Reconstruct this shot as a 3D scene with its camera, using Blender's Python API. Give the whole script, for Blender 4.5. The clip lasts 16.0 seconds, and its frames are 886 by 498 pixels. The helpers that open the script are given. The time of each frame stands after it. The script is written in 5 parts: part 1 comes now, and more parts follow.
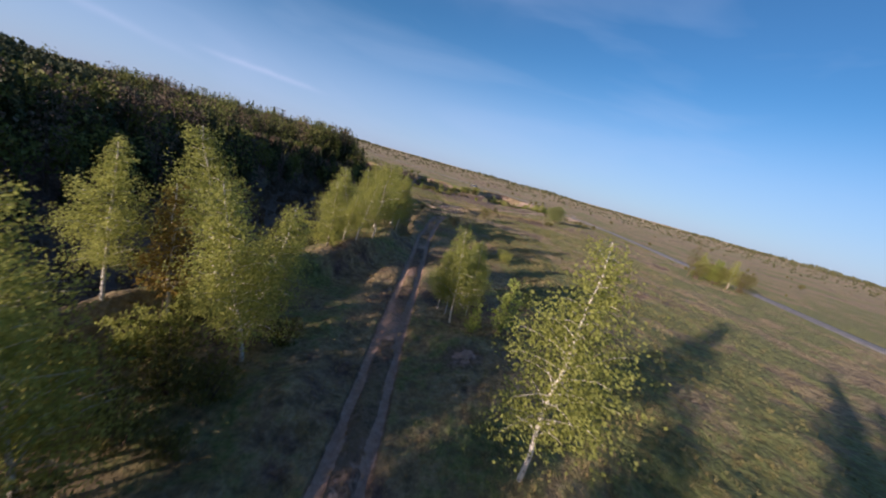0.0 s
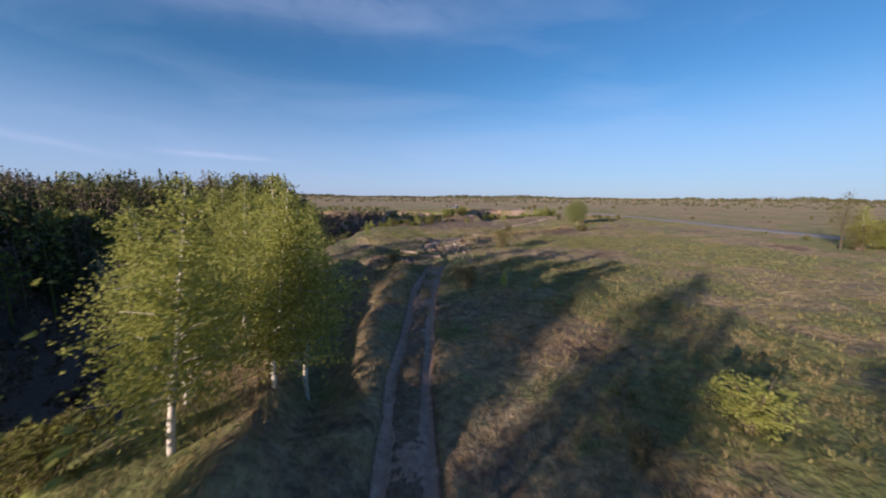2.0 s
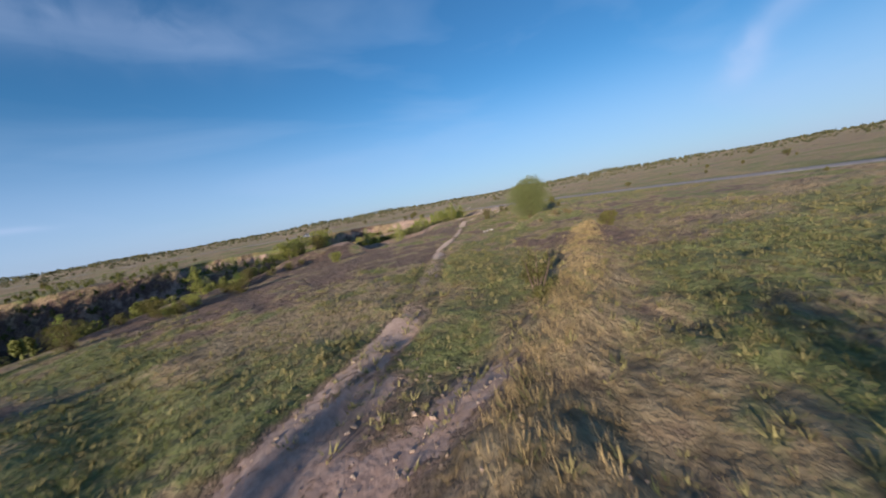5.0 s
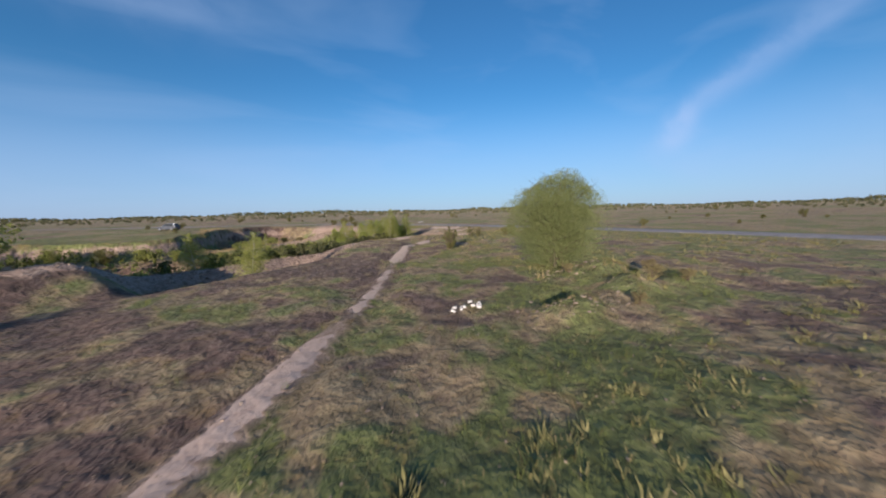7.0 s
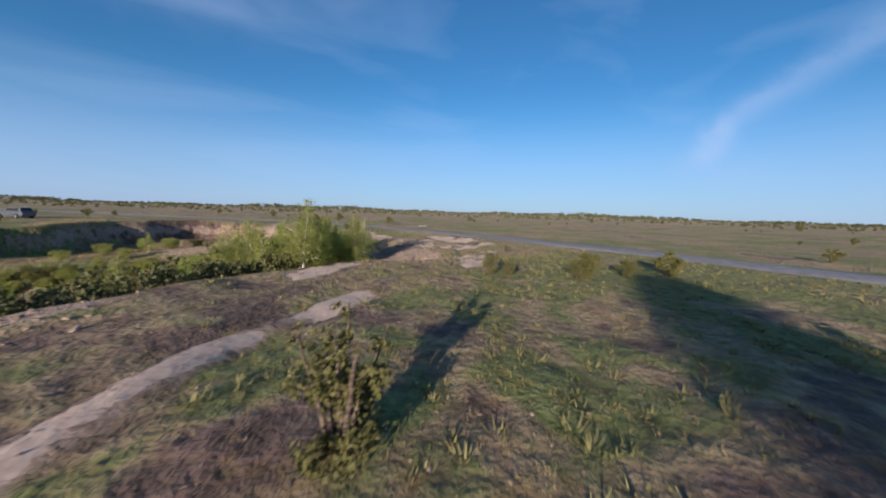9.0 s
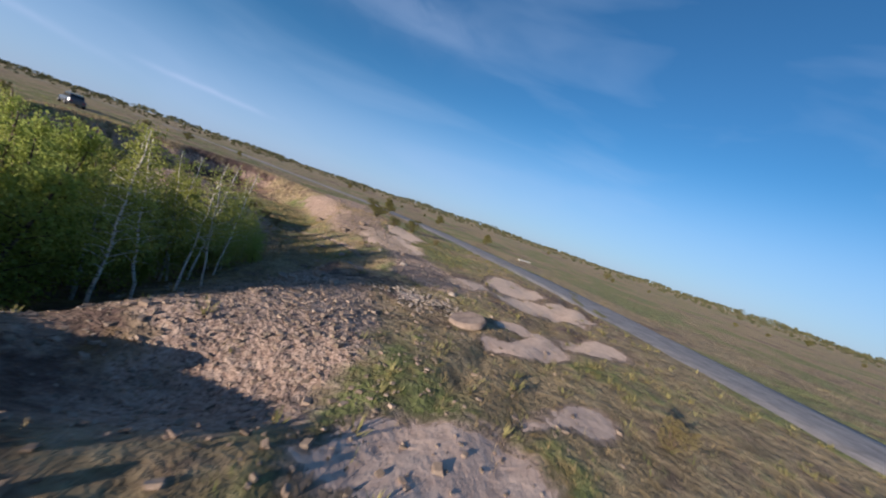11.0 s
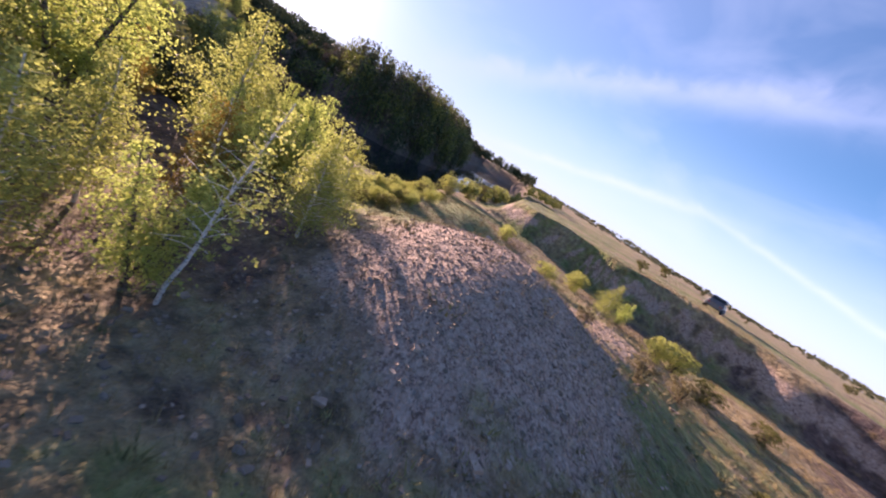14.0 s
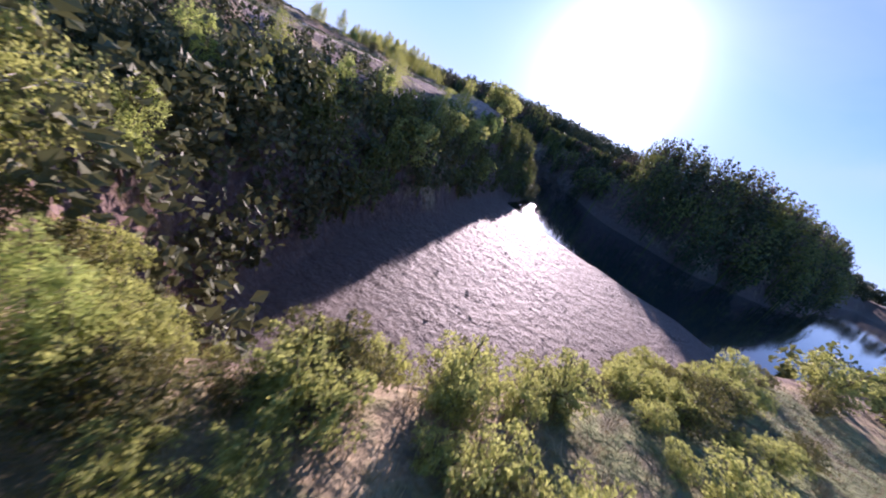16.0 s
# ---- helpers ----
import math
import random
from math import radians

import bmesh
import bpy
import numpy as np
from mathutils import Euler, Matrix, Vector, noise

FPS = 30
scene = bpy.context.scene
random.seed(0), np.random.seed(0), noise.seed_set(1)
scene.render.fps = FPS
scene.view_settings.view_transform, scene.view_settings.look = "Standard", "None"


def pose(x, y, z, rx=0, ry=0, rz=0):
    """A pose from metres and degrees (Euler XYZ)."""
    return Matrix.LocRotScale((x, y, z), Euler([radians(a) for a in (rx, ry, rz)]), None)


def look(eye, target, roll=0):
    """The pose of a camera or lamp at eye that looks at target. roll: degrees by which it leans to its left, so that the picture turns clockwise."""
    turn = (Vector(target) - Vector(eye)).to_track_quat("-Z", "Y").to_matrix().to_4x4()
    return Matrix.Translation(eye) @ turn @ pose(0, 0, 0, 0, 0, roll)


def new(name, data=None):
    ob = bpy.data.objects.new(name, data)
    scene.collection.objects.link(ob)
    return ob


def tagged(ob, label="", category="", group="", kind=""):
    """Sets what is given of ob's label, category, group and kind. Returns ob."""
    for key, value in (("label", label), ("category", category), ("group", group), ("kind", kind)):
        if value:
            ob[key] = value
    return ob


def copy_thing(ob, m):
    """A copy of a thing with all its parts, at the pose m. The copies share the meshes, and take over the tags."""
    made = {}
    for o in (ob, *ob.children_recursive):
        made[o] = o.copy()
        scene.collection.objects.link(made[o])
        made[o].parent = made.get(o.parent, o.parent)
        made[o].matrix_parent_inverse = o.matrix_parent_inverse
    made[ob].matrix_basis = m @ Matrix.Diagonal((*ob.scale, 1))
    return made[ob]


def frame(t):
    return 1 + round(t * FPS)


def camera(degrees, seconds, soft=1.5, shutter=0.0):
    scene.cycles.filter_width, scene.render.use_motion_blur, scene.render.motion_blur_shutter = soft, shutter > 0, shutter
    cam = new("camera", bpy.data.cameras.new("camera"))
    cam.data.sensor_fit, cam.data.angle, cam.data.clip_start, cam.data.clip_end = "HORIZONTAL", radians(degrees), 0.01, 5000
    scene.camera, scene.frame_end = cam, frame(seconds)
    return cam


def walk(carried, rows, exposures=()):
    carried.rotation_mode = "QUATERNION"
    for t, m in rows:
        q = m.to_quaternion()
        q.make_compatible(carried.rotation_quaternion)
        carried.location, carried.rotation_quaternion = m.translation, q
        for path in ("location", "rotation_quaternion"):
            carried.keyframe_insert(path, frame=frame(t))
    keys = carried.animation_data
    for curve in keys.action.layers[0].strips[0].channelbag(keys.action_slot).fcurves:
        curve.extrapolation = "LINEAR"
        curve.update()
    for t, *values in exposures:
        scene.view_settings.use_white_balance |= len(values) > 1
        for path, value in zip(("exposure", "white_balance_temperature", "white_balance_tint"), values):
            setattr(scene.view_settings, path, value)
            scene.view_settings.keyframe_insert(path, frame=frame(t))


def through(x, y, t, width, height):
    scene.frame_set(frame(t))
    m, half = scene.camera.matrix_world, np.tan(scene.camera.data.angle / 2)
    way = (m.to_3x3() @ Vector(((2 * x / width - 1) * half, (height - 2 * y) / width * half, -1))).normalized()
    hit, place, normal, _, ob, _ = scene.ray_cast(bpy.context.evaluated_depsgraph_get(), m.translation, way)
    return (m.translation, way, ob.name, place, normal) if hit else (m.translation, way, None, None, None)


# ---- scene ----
cam = camera(104.4, 16.0, soft=2.0, shutter=0.13)
PATH = [
    (0.0, 0.00, 0.00, 11.27, 75.69, -15.17, 3.82),
    (0.5, -0.28, 9.49, 11.06, 75.88, -9.08, 2.85),
    (1.0, -0.82, 18.76, 10.27, 76.33, -6.68, 2.88),
    (1.5, -1.56, 27.88, 9.07, 78.71, -3.65, 1.38),
    (2.0, -2.14, 37.16, 7.89, 81.14, -0.54, -1.33),
    (2.5, -2.42, 46.54, 7.02, 84.79, 1.68, -2.81),
    (3.0, -2.37, 55.84, 6.48, 85.23, 3.28, -3.77),
    (3.5, -1.99, 64.87, 6.15, 85.09, 5.19, -6.21),
    (4.0, -1.18, 73.65, 5.93, 84.15, 7.77, -12.77),
    (4.5, 0.23, 82.34, 5.72, 83.16, 9.80, -18.83),
    (5.0, 2.55, 90.69, 5.41, 82.00, 10.23, -24.51),
    (5.5, 5.83, 98.67, 5.06, 81.65, 8.96, -28.52),
    (6.0, 9.89, 106.29, 4.74, 81.98, 6.66, -31.00),
    (6.5, 14.44, 113.57, 4.48, 82.69, 3.96, -32.15),
    (7.0, 19.20, 120.60, 4.33, 83.45, 1.43, -32.14),
    (7.5, 23.96, 127.44, 4.28, 83.96, -0.35, -31.11),
    (8.0, 28.63, 134.05, 4.29, 83.94, -0.81, -29.16),
    (8.5, 33.36, 140.31, 4.22, 83.81, -1.12, -28.77),
    (9.0, 38.13, 146.20, 4.07, 83.75, -1.81, -28.67),
    (9.5, 42.83, 151.82, 3.88, 83.90, -3.37, -27.56),
    (10.0, 47.29, 157.31, 3.72, 84.28, -6.34, -24.17),
    (10.5, 51.27, 162.83, 3.65, 84.60, -11.29, -17.16),
    (11.0, 54.50, 168.50, 3.67, 83.82, -18.73, -4.89),
    (11.5, 56.67, 174.31, 3.69, 82.12, -25.18, 9.13),
    (12.0, 57.58, 179.94, 3.58, 78.52, -26.96, 23.81),
    (12.5, 57.09, 185.04, 3.41, 75.21, -29.49, 39.62),
    (13.0, 55.49, 189.46, 3.14, 73.11, -32.31, 63.53),
    (13.5, 52.69, 192.82, 2.87, 69.91, -32.19, 88.16),
    (14.0, 48.90, 194.82, 2.47, 71.02, -30.03, 105.05),
    (14.5, 44.56, 195.52, 2.03, 73.93, -27.10, 119.42),
    (15.0, 40.18, 194.65, 1.75, 74.25, -26.36, 133.79),
    (15.5, 36.09, 192.63, 1.50, 68.0, -26.85, 147.40),
    (16.0, 32.23, 190.06, 1.40, 64.3, -24.41, 155.83),
]
EXPOSURE = [(0.0, 0.62, 6050, 21), (3.0, 0.62, 5950, 19), (5.0, 0.6, 5880, 13), (8.0, 0.55, 5700, 13), (10.5, 0.55, 5800, 13), (12.5, 0.62, 5750, 12), (13.2, 0.8, 5760, 14), (14.0, 1.65, 6600, 38), (15.0, 1.48, 6150, 33), (16.0, 1.5, 5300, 38)]
walk(cam, [(r[0], pose(*r[1:])) for r in PATH], EXPOSURE)

# ---- light ----
SUN_AZ, SUN_EL = radians(-134.5), radians(11.2)
world = bpy.data.worlds.new("world")
scene.world = world
world.use_nodes = True
wn, wl = world.node_tree.nodes, world.node_tree.links
sky = wn.new("ShaderNodeTexSky")
sky.sky_type, sky.sun_disc = "NISHITA", False
sky.sun_elevation, sky.sun_rotation = SUN_EL, SUN_AZ
sky.air_density, sky.dust_density, sky.ozone_density = 1.0, 0.1, 5.0
wcoord = wn.new("ShaderNodeTexCoord")
wmap = wn.new("ShaderNodeMapping")
wmap.inputs["Rotation"].default_value = (0, 0, radians(-35))
wmap.inputs["Scale"].default_value = (1.1, 3.4, 7.0)
wl.new(wcoord.outputs["Generated"], wmap.inputs["Vector"])
cirrus = wn.new("ShaderNodeTexNoise")
cirrus.inputs["Scale"].default_value, cirrus.inputs["Detail"].default_value = 1.1, 4
cirrus.inputs["Roughness"].default_value, cirrus.inputs["Distortion"].default_value = 0.5, 0.5
wl.new(wmap.outputs[0], cirrus.inputs["Vector"])
cramp = wn.new("ShaderNodeMapRange")
cramp.inputs[1].default_value, cramp.inputs[2].default_value = 0.5, 0.9
cramp.inputs[4].default_value = 0.25
wl.new(cirrus.outputs[0], cramp.inputs[0])
cmix = wn.new("ShaderNodeMix")
cmix.data_type = "RGBA"
cmix.inputs["B"].default_value = (4.6, 5.4, 6.6, 1)
wl.new(cramp.outputs[0], cmix.inputs["Factor"])
clear = wn.new("ShaderNodeMix")
clear.data_type, clear.blend_type = "RGBA", "MULTIPLY"
clear.inputs["Factor"].default_value, clear.inputs["B"].default_value = 1.0, (0.84, 1.07, 1.0, 1)
wl.new(sky.outputs[0], clear.inputs["A"])
wl.new(clear.outputs["Result"], cmix.inputs["A"])
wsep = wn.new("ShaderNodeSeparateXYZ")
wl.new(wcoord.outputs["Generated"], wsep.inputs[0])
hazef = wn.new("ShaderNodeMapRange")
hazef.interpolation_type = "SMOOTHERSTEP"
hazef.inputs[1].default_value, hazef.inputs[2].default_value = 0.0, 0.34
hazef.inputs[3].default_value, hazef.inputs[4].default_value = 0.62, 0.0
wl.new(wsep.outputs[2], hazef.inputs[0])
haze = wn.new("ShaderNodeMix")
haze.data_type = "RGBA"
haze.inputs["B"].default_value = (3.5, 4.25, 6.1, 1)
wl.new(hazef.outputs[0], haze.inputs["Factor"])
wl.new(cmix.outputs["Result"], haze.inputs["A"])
# bright hazy ring of sky round the sun
sdir = Vector((math.sin(SUN_AZ) * math.cos(SUN_EL), math.cos(SUN_AZ) * math.cos(SUN_EL), math.sin(SUN_EL)))
near_sun = wn.new("ShaderNodeVectorMath")
near_sun.operation = "DOT_PRODUCT"
near_sun.inputs[1].default_value = sdir
wl.new(wcoord.outputs["Generated"], near_sun.inputs[0])
above0 = wn.new("ShaderNodeMath")
above0.operation = "MAXIMUM"
above0.inputs[1].default_value = 0.0
wl.new(near_sun.outputs["Value"], above0.inputs[0])
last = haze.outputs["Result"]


def sky_math(op, a, b=0.0):
    m = wn.new("ShaderNodeMath")
    m.operation = op
    for i, v in enumerate((a, b)):
        if hasattr(v, "links"):
            wl.new(v, m.inputs[i])
        else:
            m.inputs[i].default_value = v
    return m.outputs[0]


def sky_dot(v):
    m = wn.new("ShaderNodeVectorMath")
    m.operation = "DOT_PRODUCT"
    m.inputs[1].default_value = v
    wl.new(wcoord.outputs["Generated"], m.inputs[0])
    return m.outputs["Value"]


def heading(az, el):
    a, e = radians(az), radians(el)
    return Vector((math.sin(a) * math.cos(e), math.cos(a) * math.cos(e), math.sin(e)))


# wisps of cirrus, each along an arc of the sky
ragged = wn.new("ShaderNodeTexNoise")
ragged.inputs["Scale"].default_value, ragged.inputs["Detail"].default_value, ragged.inputs["Distortion"].default_value = 14.0, 5, 0.6
wl.new(wcoord.outputs["Generated"], ragged.inputs["Vector"])
for start, stop, width, amount in (((65, 7.5), (67, 12.5), 0.03, 0.5), ((66.5, 11.5), (82, 21), 0.028, 0.32), ((-38, 23.5), (0, 24.5), 0.05, 0.22), ((-37, 5.2), (-25, 4.8), 0.006, 0.4), ((-108, 9), (-70, 22), 0.03, 0.4), ((-72, 22), (-40, 25.5), 0.04, 0.28), ((-96, 3), (-66, 8.5), 0.012, 0.4), ((-66, 8.5), (-42, 4.5), 0.008, 0.3)):
    p, q = heading(*start), heading(*stop)
    off = sky_math("DIVIDE", sky_math("ADD", sky_dot(p.cross(q).normalized()), sky_math("MULTIPLY", sky_math("SUBTRACT", ragged.outputs[0], 0.5), width * 1.6)), width)
    span = p.angle(q) * 0.62
    far_off = sky_math("DIVIDE", sky_math("SUBTRACT", 1.0, sky_dot((p + q).normalized())), 1 - math.cos(span))
    mask = sky_math("MULTIPLY", sky_math("EXPONENT", sky_math("MULTIPLY", sky_math("MULTIPLY", off, off), -1.0)), sky_math("EXPONENT", sky_math("MULTIPLY", sky_math("MULTIPLY", far_off, far_off), -1.6)))
    mask = sky_math("MULTIPLY", mask, sky_math("MULTIPLY", sky_math("ADD", ragged.outputs[0], 0.25), amount))
    wisp = wn.new("ShaderNodeMix")
    wisp.data_type = "RGBA"
    wisp.inputs["B"].default_value = (4.6, 5.2, 6.6, 1)
    wl.new(mask, wisp.inputs["Factor"])
    wl.new(last, wisp.inputs["A"])
    last = wisp.outputs["Result"]
veil = wn.new("ShaderNodeMix")
veil.data_type = "RGBA"
veil.inputs["B"].default_value = (1.9, 2.15, 3.0, 1)
wl.new(sky_math("MULTIPLY", sky_math("POWER", above0.outputs[0], 1.6), 0.62), veil.inputs["Factor"])
wl.new(last, veil.inputs["A"])
last = veil.outputs["Result"]
for power, tint in ((280, (16, 15, 13.5)), (90, (4.5, 4.2, 3.8)), (26, (1.3, 1.25, 1.15))):
    pw = wn.new("ShaderNodeMath")
    pw.operation = "POWER"
    pw.inputs[1].default_value = power
    wl.new(above0.outputs[0], pw.inputs[0])
    ad = wn.new("ShaderNodeMix")
    ad.data_type, ad.blend_type = "RGBA", "ADD"
    ad.inputs["B"].default_value = (*tint, 1)
    wl.new(pw.outputs[0], ad.inputs["Factor"])
    wl.new(last, ad.inputs["A"])
    last = ad.outputs["Result"]
wl.new(last, wn["Background"].inputs[0])
wn["Background"].inputs[1].default_value = 0.086
sun = new("sun", bpy.data.lights.new("sun", "SUN"))
sun.data.energy, sun.data.angle, sun.data.color = 5.0, radians(0.6), (1.0, 0.81, 0.61)
sun.matrix_world = look((0, 0, 60), Vector((0, 0, 60)) - sdir * 50)


# ---- materials ----
def mat_base(name, rough=0.9):
    m = bpy.data.materials.new(name)
    m.use_nodes = True
    b = m.node_tree.nodes["Principled BSDF"]
    b.inputs["Roughness"].default_value = rough
    b.inputs["Specular IOR Level"].default_value = 0.25
    return m, m.node_tree.nodes, m.node_tree.links, b


def noise_node(n, l, scale, detail=4, vec=None, rough=0.55):
    t = n.new("ShaderNodeTexNoise")
    t.inputs["Scale"].default_value, t.inputs["Detail"].default_value = scale, detail
    t.inputs["Roughness"].default_value = rough
    if vec:
        l.new(vec, t.inputs["Vector"])
    return t.outputs[0]


def ramp(n, l, fac, stops):
    r = n.new("ShaderNodeValToRGB")
    while len(r.color_ramp.elements) < len(stops):
        r.color_ramp.elements.new(0.5)
    for e, (p, c) in zip(r.color_ramp.elements, stops):
        e.position, e.color = p, (*c, 1)
    l.new(fac, r.inputs[0])
    return r.outputs[0]


def mixc(n, l, fac, a, b, mode="MIX"):
    m = n.new("ShaderNodeMix")
    m.data_type, m.blend_type = "RGBA", mode
    for key, v in (("Factor", fac), ("A", a), ("B", b)):
        if hasattr(v, "links"):
            l.new(v, m.inputs[key])
        else:
            m.inputs[key].default_value = v if key == "Factor" else (*v, 1)
    return m.outputs["Result"]


def math_node(n, l, op, a, b=0.0, clamp=False):
    m = n.new("ShaderNodeMath")
    m.operation, m.use_clamp = op, clamp
    for i, v in enumerate((a, b)):
        if hasattr(v, "links"):
            l.new(v, m.inputs[i])
        else:
            m.inputs[i].default_value = v
    return m.outputs[0]


def bump(n, l, b, height, strength=0.5, dist=0.1, normal=None):
    k = n.new("ShaderNodeBump")
    k.inputs["Strength"].default_value, k.inputs["Distance"].default_value = strength, dist
    l.new(height, k.inputs["Height"])
    if normal:
        l.new(normal, k.inputs["Normal"])
    l.new(k.outputs[0], b.inputs["Normal"])
    return k.outputs[0]


def ground_material():
    m, n, l, b = mat_base("heath_ground", 0.95)
    pos = n.new("ShaderNodeNewGeometry").outputs["Position"]
    att = n.new("ShaderNodeAttribute")
    att.attribute_name = "zone"
    sep = n.new("ShaderNodeSeparateColor")
    l.new(att.outputs["Color"], sep.inputs[0])
    big, mid = noise_node(n, l, 0.07, 4, pos), noise_node(n, l, 0.55, 5, pos, 0.65)
    fine, grit = noise_node(n, l, 3.2, 5, pos, 0.7), noise_node(n, l, 14, 3, pos, 0.7)
    dry = ramp(n, l, fine, [(0.25, (0.16, 0.115, 0.07)), (0.5, (0.325, 0.248, 0.14)), (0.75, (0.49, 0.39, 0.235))])
    soil = ramp(n, l, fine, [(0.3, (0.075, 0.046, 0.042)), (0.55, (0.165, 0.108, 0.09)), (0.8, (0.33, 0.24, 0.19))])
    green = ramp(n, l, fine, [(0.25, (0.06, 0.08, 0.026)), (0.5, (0.165, 0.19, 0.062)), (0.78, (0.32, 0.325, 0.135))])
    patch = math_node(n, l, "ADD", math_node(n, l, "MULTIPLY", big, 0.55), math_node(n, l, "MULTIPLY", mid, 0.6))
    patch = math_node(n, l, "ADD", patch, math_node(n, l, "MULTIPLY", math_node(n, l, "SUBTRACT", sep.outputs[2], 0.3), 0.55))
    col = mixc(n, l, ramp(n, l, patch, [(0.47, (0, 0, 0)), (0.6, (1, 1, 1))]), soil, dry)

    def mask(value, blend, lo=0.42, hi=0.6):
        k = math_node(n, l, "ADD", math_node(n, l, "MULTIPLY", value, 1.0), math_node(n, l, "MULTIPLY", math_node(n, l, "SUBTRACT", blend, 0.5), 1.1))
        return ramp(n, l, k, [(lo, (0, 0, 0)), (hi, (1, 1, 1))])

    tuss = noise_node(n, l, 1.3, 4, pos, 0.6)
    col = mixc(n, l, mask(sep.outputs[2], math_node(n, l, "ADD", math_node(n, l, "MULTIPLY", mid, 0.5), math_node(n, l, "MULTIPLY", tuss, 0.5))), col, green)
    # low spots between tussocks multiplied darker: their shade put into the colour
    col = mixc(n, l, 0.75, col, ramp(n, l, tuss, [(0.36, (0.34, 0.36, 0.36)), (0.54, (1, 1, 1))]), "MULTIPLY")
    dirt = ramp(n, l, fine, [(0.25, (0.39, 0.275, 0.22)), (0.55, (0.56, 0.42, 0.34)), (0.8, (0.65, 0.515, 0.425))])
    moss = noise_node(n, l, 0.9, 5, pos, 0.7)
    col = mixc(n, l, ramp(n, l, moss, [(0.55, (0, 0, 0)), (0.68, (0.55, 0.55, 0.55))]), col, (0.26, 0.17, 0.06))
    where = n.new("ShaderNodeSeparateXYZ")
    l.new(pos, where.inputs[0])
    south = n.new("ShaderNodeMapRange")
    south.inputs[1].default_value, south.inputs[2].default_value = 112, 94
    l.new(where.outputs[1], south.inputs[0])
    red = ramp(n, l, fine, [(0.25, (0.16, 0.088, 0.068)), (0.55, (0.33, 0.205, 0.16)), (0.8, (0.48, 0.345, 0.28))])
    dirt = mixc(n, l, math_node(n, l, "MULTIPLY", south.outputs[0], 0.8), dirt, red)
    dmask = mask(sep.outputs[1], math_node(n, l, "ADD", math_node(n, l, "MULTIPLY", mid, 0.45), math_node(n, l, "MULTIPLY", fine, 0.55)), 0.36, 0.62)
    col = mixc(n, l, dmask, col, dirt)
    vor = n.new("ShaderNodeTexVoronoi")
    vor.inputs["Scale"].default_value = 7.0
    l.new(pos, vor.inputs["Vector"])
    vsep = n.new("ShaderNodeSeparateColor")
    l.new(vor.outputs["Color"], vsep.inputs[0])
    stone = ramp(n, l, vsep.outputs[0], [(0.0, (0.17, 0.11, 0.09)), (0.5, (0.33, 0.235, 0.185)), (1.0, (0.52, 0.41, 0.33))])
    crack = ramp(n, l, vor.outputs["Distance"], [(0.0, (1, 1, 1)), (0.8, (0.55, 0.5, 0.47))])
    stone = mixc(n, l, 0.8, stone, crack, "MULTIPLY")
    stone = mixc(n, l, ramp(n, l, grit, [(0.4, (0, 0, 0)), (0.6, (0.8, 0.8, 0.8))]), stone, dirt)
    rmask = mask(sep.outputs[0], mid, 0.42, 0.62)
    col = mixc(n, l, rmask, col, stone)
    wet = att.outputs["Alpha"]
    mud = ramp(n, l, fine, [(0.25, (0.07, 0.047, 0.037)), (0.55, (0.13, 0.092, 0.072)), (0.8, (0.2, 0.15, 0.12))])
    col = mixc(n, l, wet, col, mud)
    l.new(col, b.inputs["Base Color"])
    wr = math_node(n, l, "MULTIPLY", wet, math_node(n, l, "ADD", math_node(n, l, "MULTIPLY", fine, -0.55), 0.56))
    l.new(math_node(n, l, "SUBTRACT", 0.95, wr), b.inputs["Roughness"])
    h = math_node(n, l, "ADD", math_node(n, l, "ADD", math_node(n, l, "MULTIPLY", mid, 0.8), math_node(n, l, "MULTIPLY", tuss, 1.5)), math_node(n, l, "ADD", math_node(n, l, "MULTIPLY", fine, 0.45), math_node(n, l, "MULTIPLY", grit, 0.18)))
    h = math_node(n, l, "MULTIPLY", h, math_node(n, l, "SUBTRACT", 1.0, math_node(n, l, "MULTIPLY", dmask, 0.85)))
    first = bump(n, l, b, h, 0.9, 0.4)
    # upright dry stalks catch low light like a nap
    b.inputs["Sheen Weight"].default_value, b.inputs["Sheen Roughness"].default_value = 0.13, 0.5
    b.inputs["Sheen Tint"].default_value = (0.8, 0.66, 0.45, 1)
    bump(n, l, b, math_node(n, l, "MULTIPLY", vor.outputs["Distance"], math_node(n, l, "MULTIPLY", rmask, -1.0)), 0.3, 0.08, first)
    return m


def rough_material(name, dark, light, scale=6.0, rough=0.9, strength=0.4, dist=0.03, island=0.0):
    m, n, l, b = mat_base(name, rough)
    pos = n.new("ShaderNodeTexCoord").outputs["Object"]
    a = math_node(n, l, "ADD", math_node(n, l, "MULTIPLY", noise_node(n, l, scale, 5, pos, 0.65), 0.7), math_node(n, l, "MULTIPLY", noise_node(n, l, scale * 0.13, 3, pos), 0.3))
    col = ramp(n, l, a, [(0.3, dark), (0.7, light)])
    if island:
        geo, info = n.new("ShaderNodeNewGeometry"), n.new("ShaderNodeObjectInfo")
        k = math_node(n, l, "FRACT", math_node(n, l, "ADD", geo.outputs["Random Per Island"], info.outputs["Random"]))
        lo, hi = 1 - island, 1 + island
        col = mixc(n, l, 1.0, col, ramp(n, l, k, [(0, (lo, lo, lo * 0.95)), (1, (min(hi, 1.9), min(hi, 1.9) * 0.98, min(hi, 1.9) * 0.95))]), "MULTIPLY")
    l.new(col, b.inputs["Base Color"])
    bump(n, l, b, a, strength, dist)
    return m


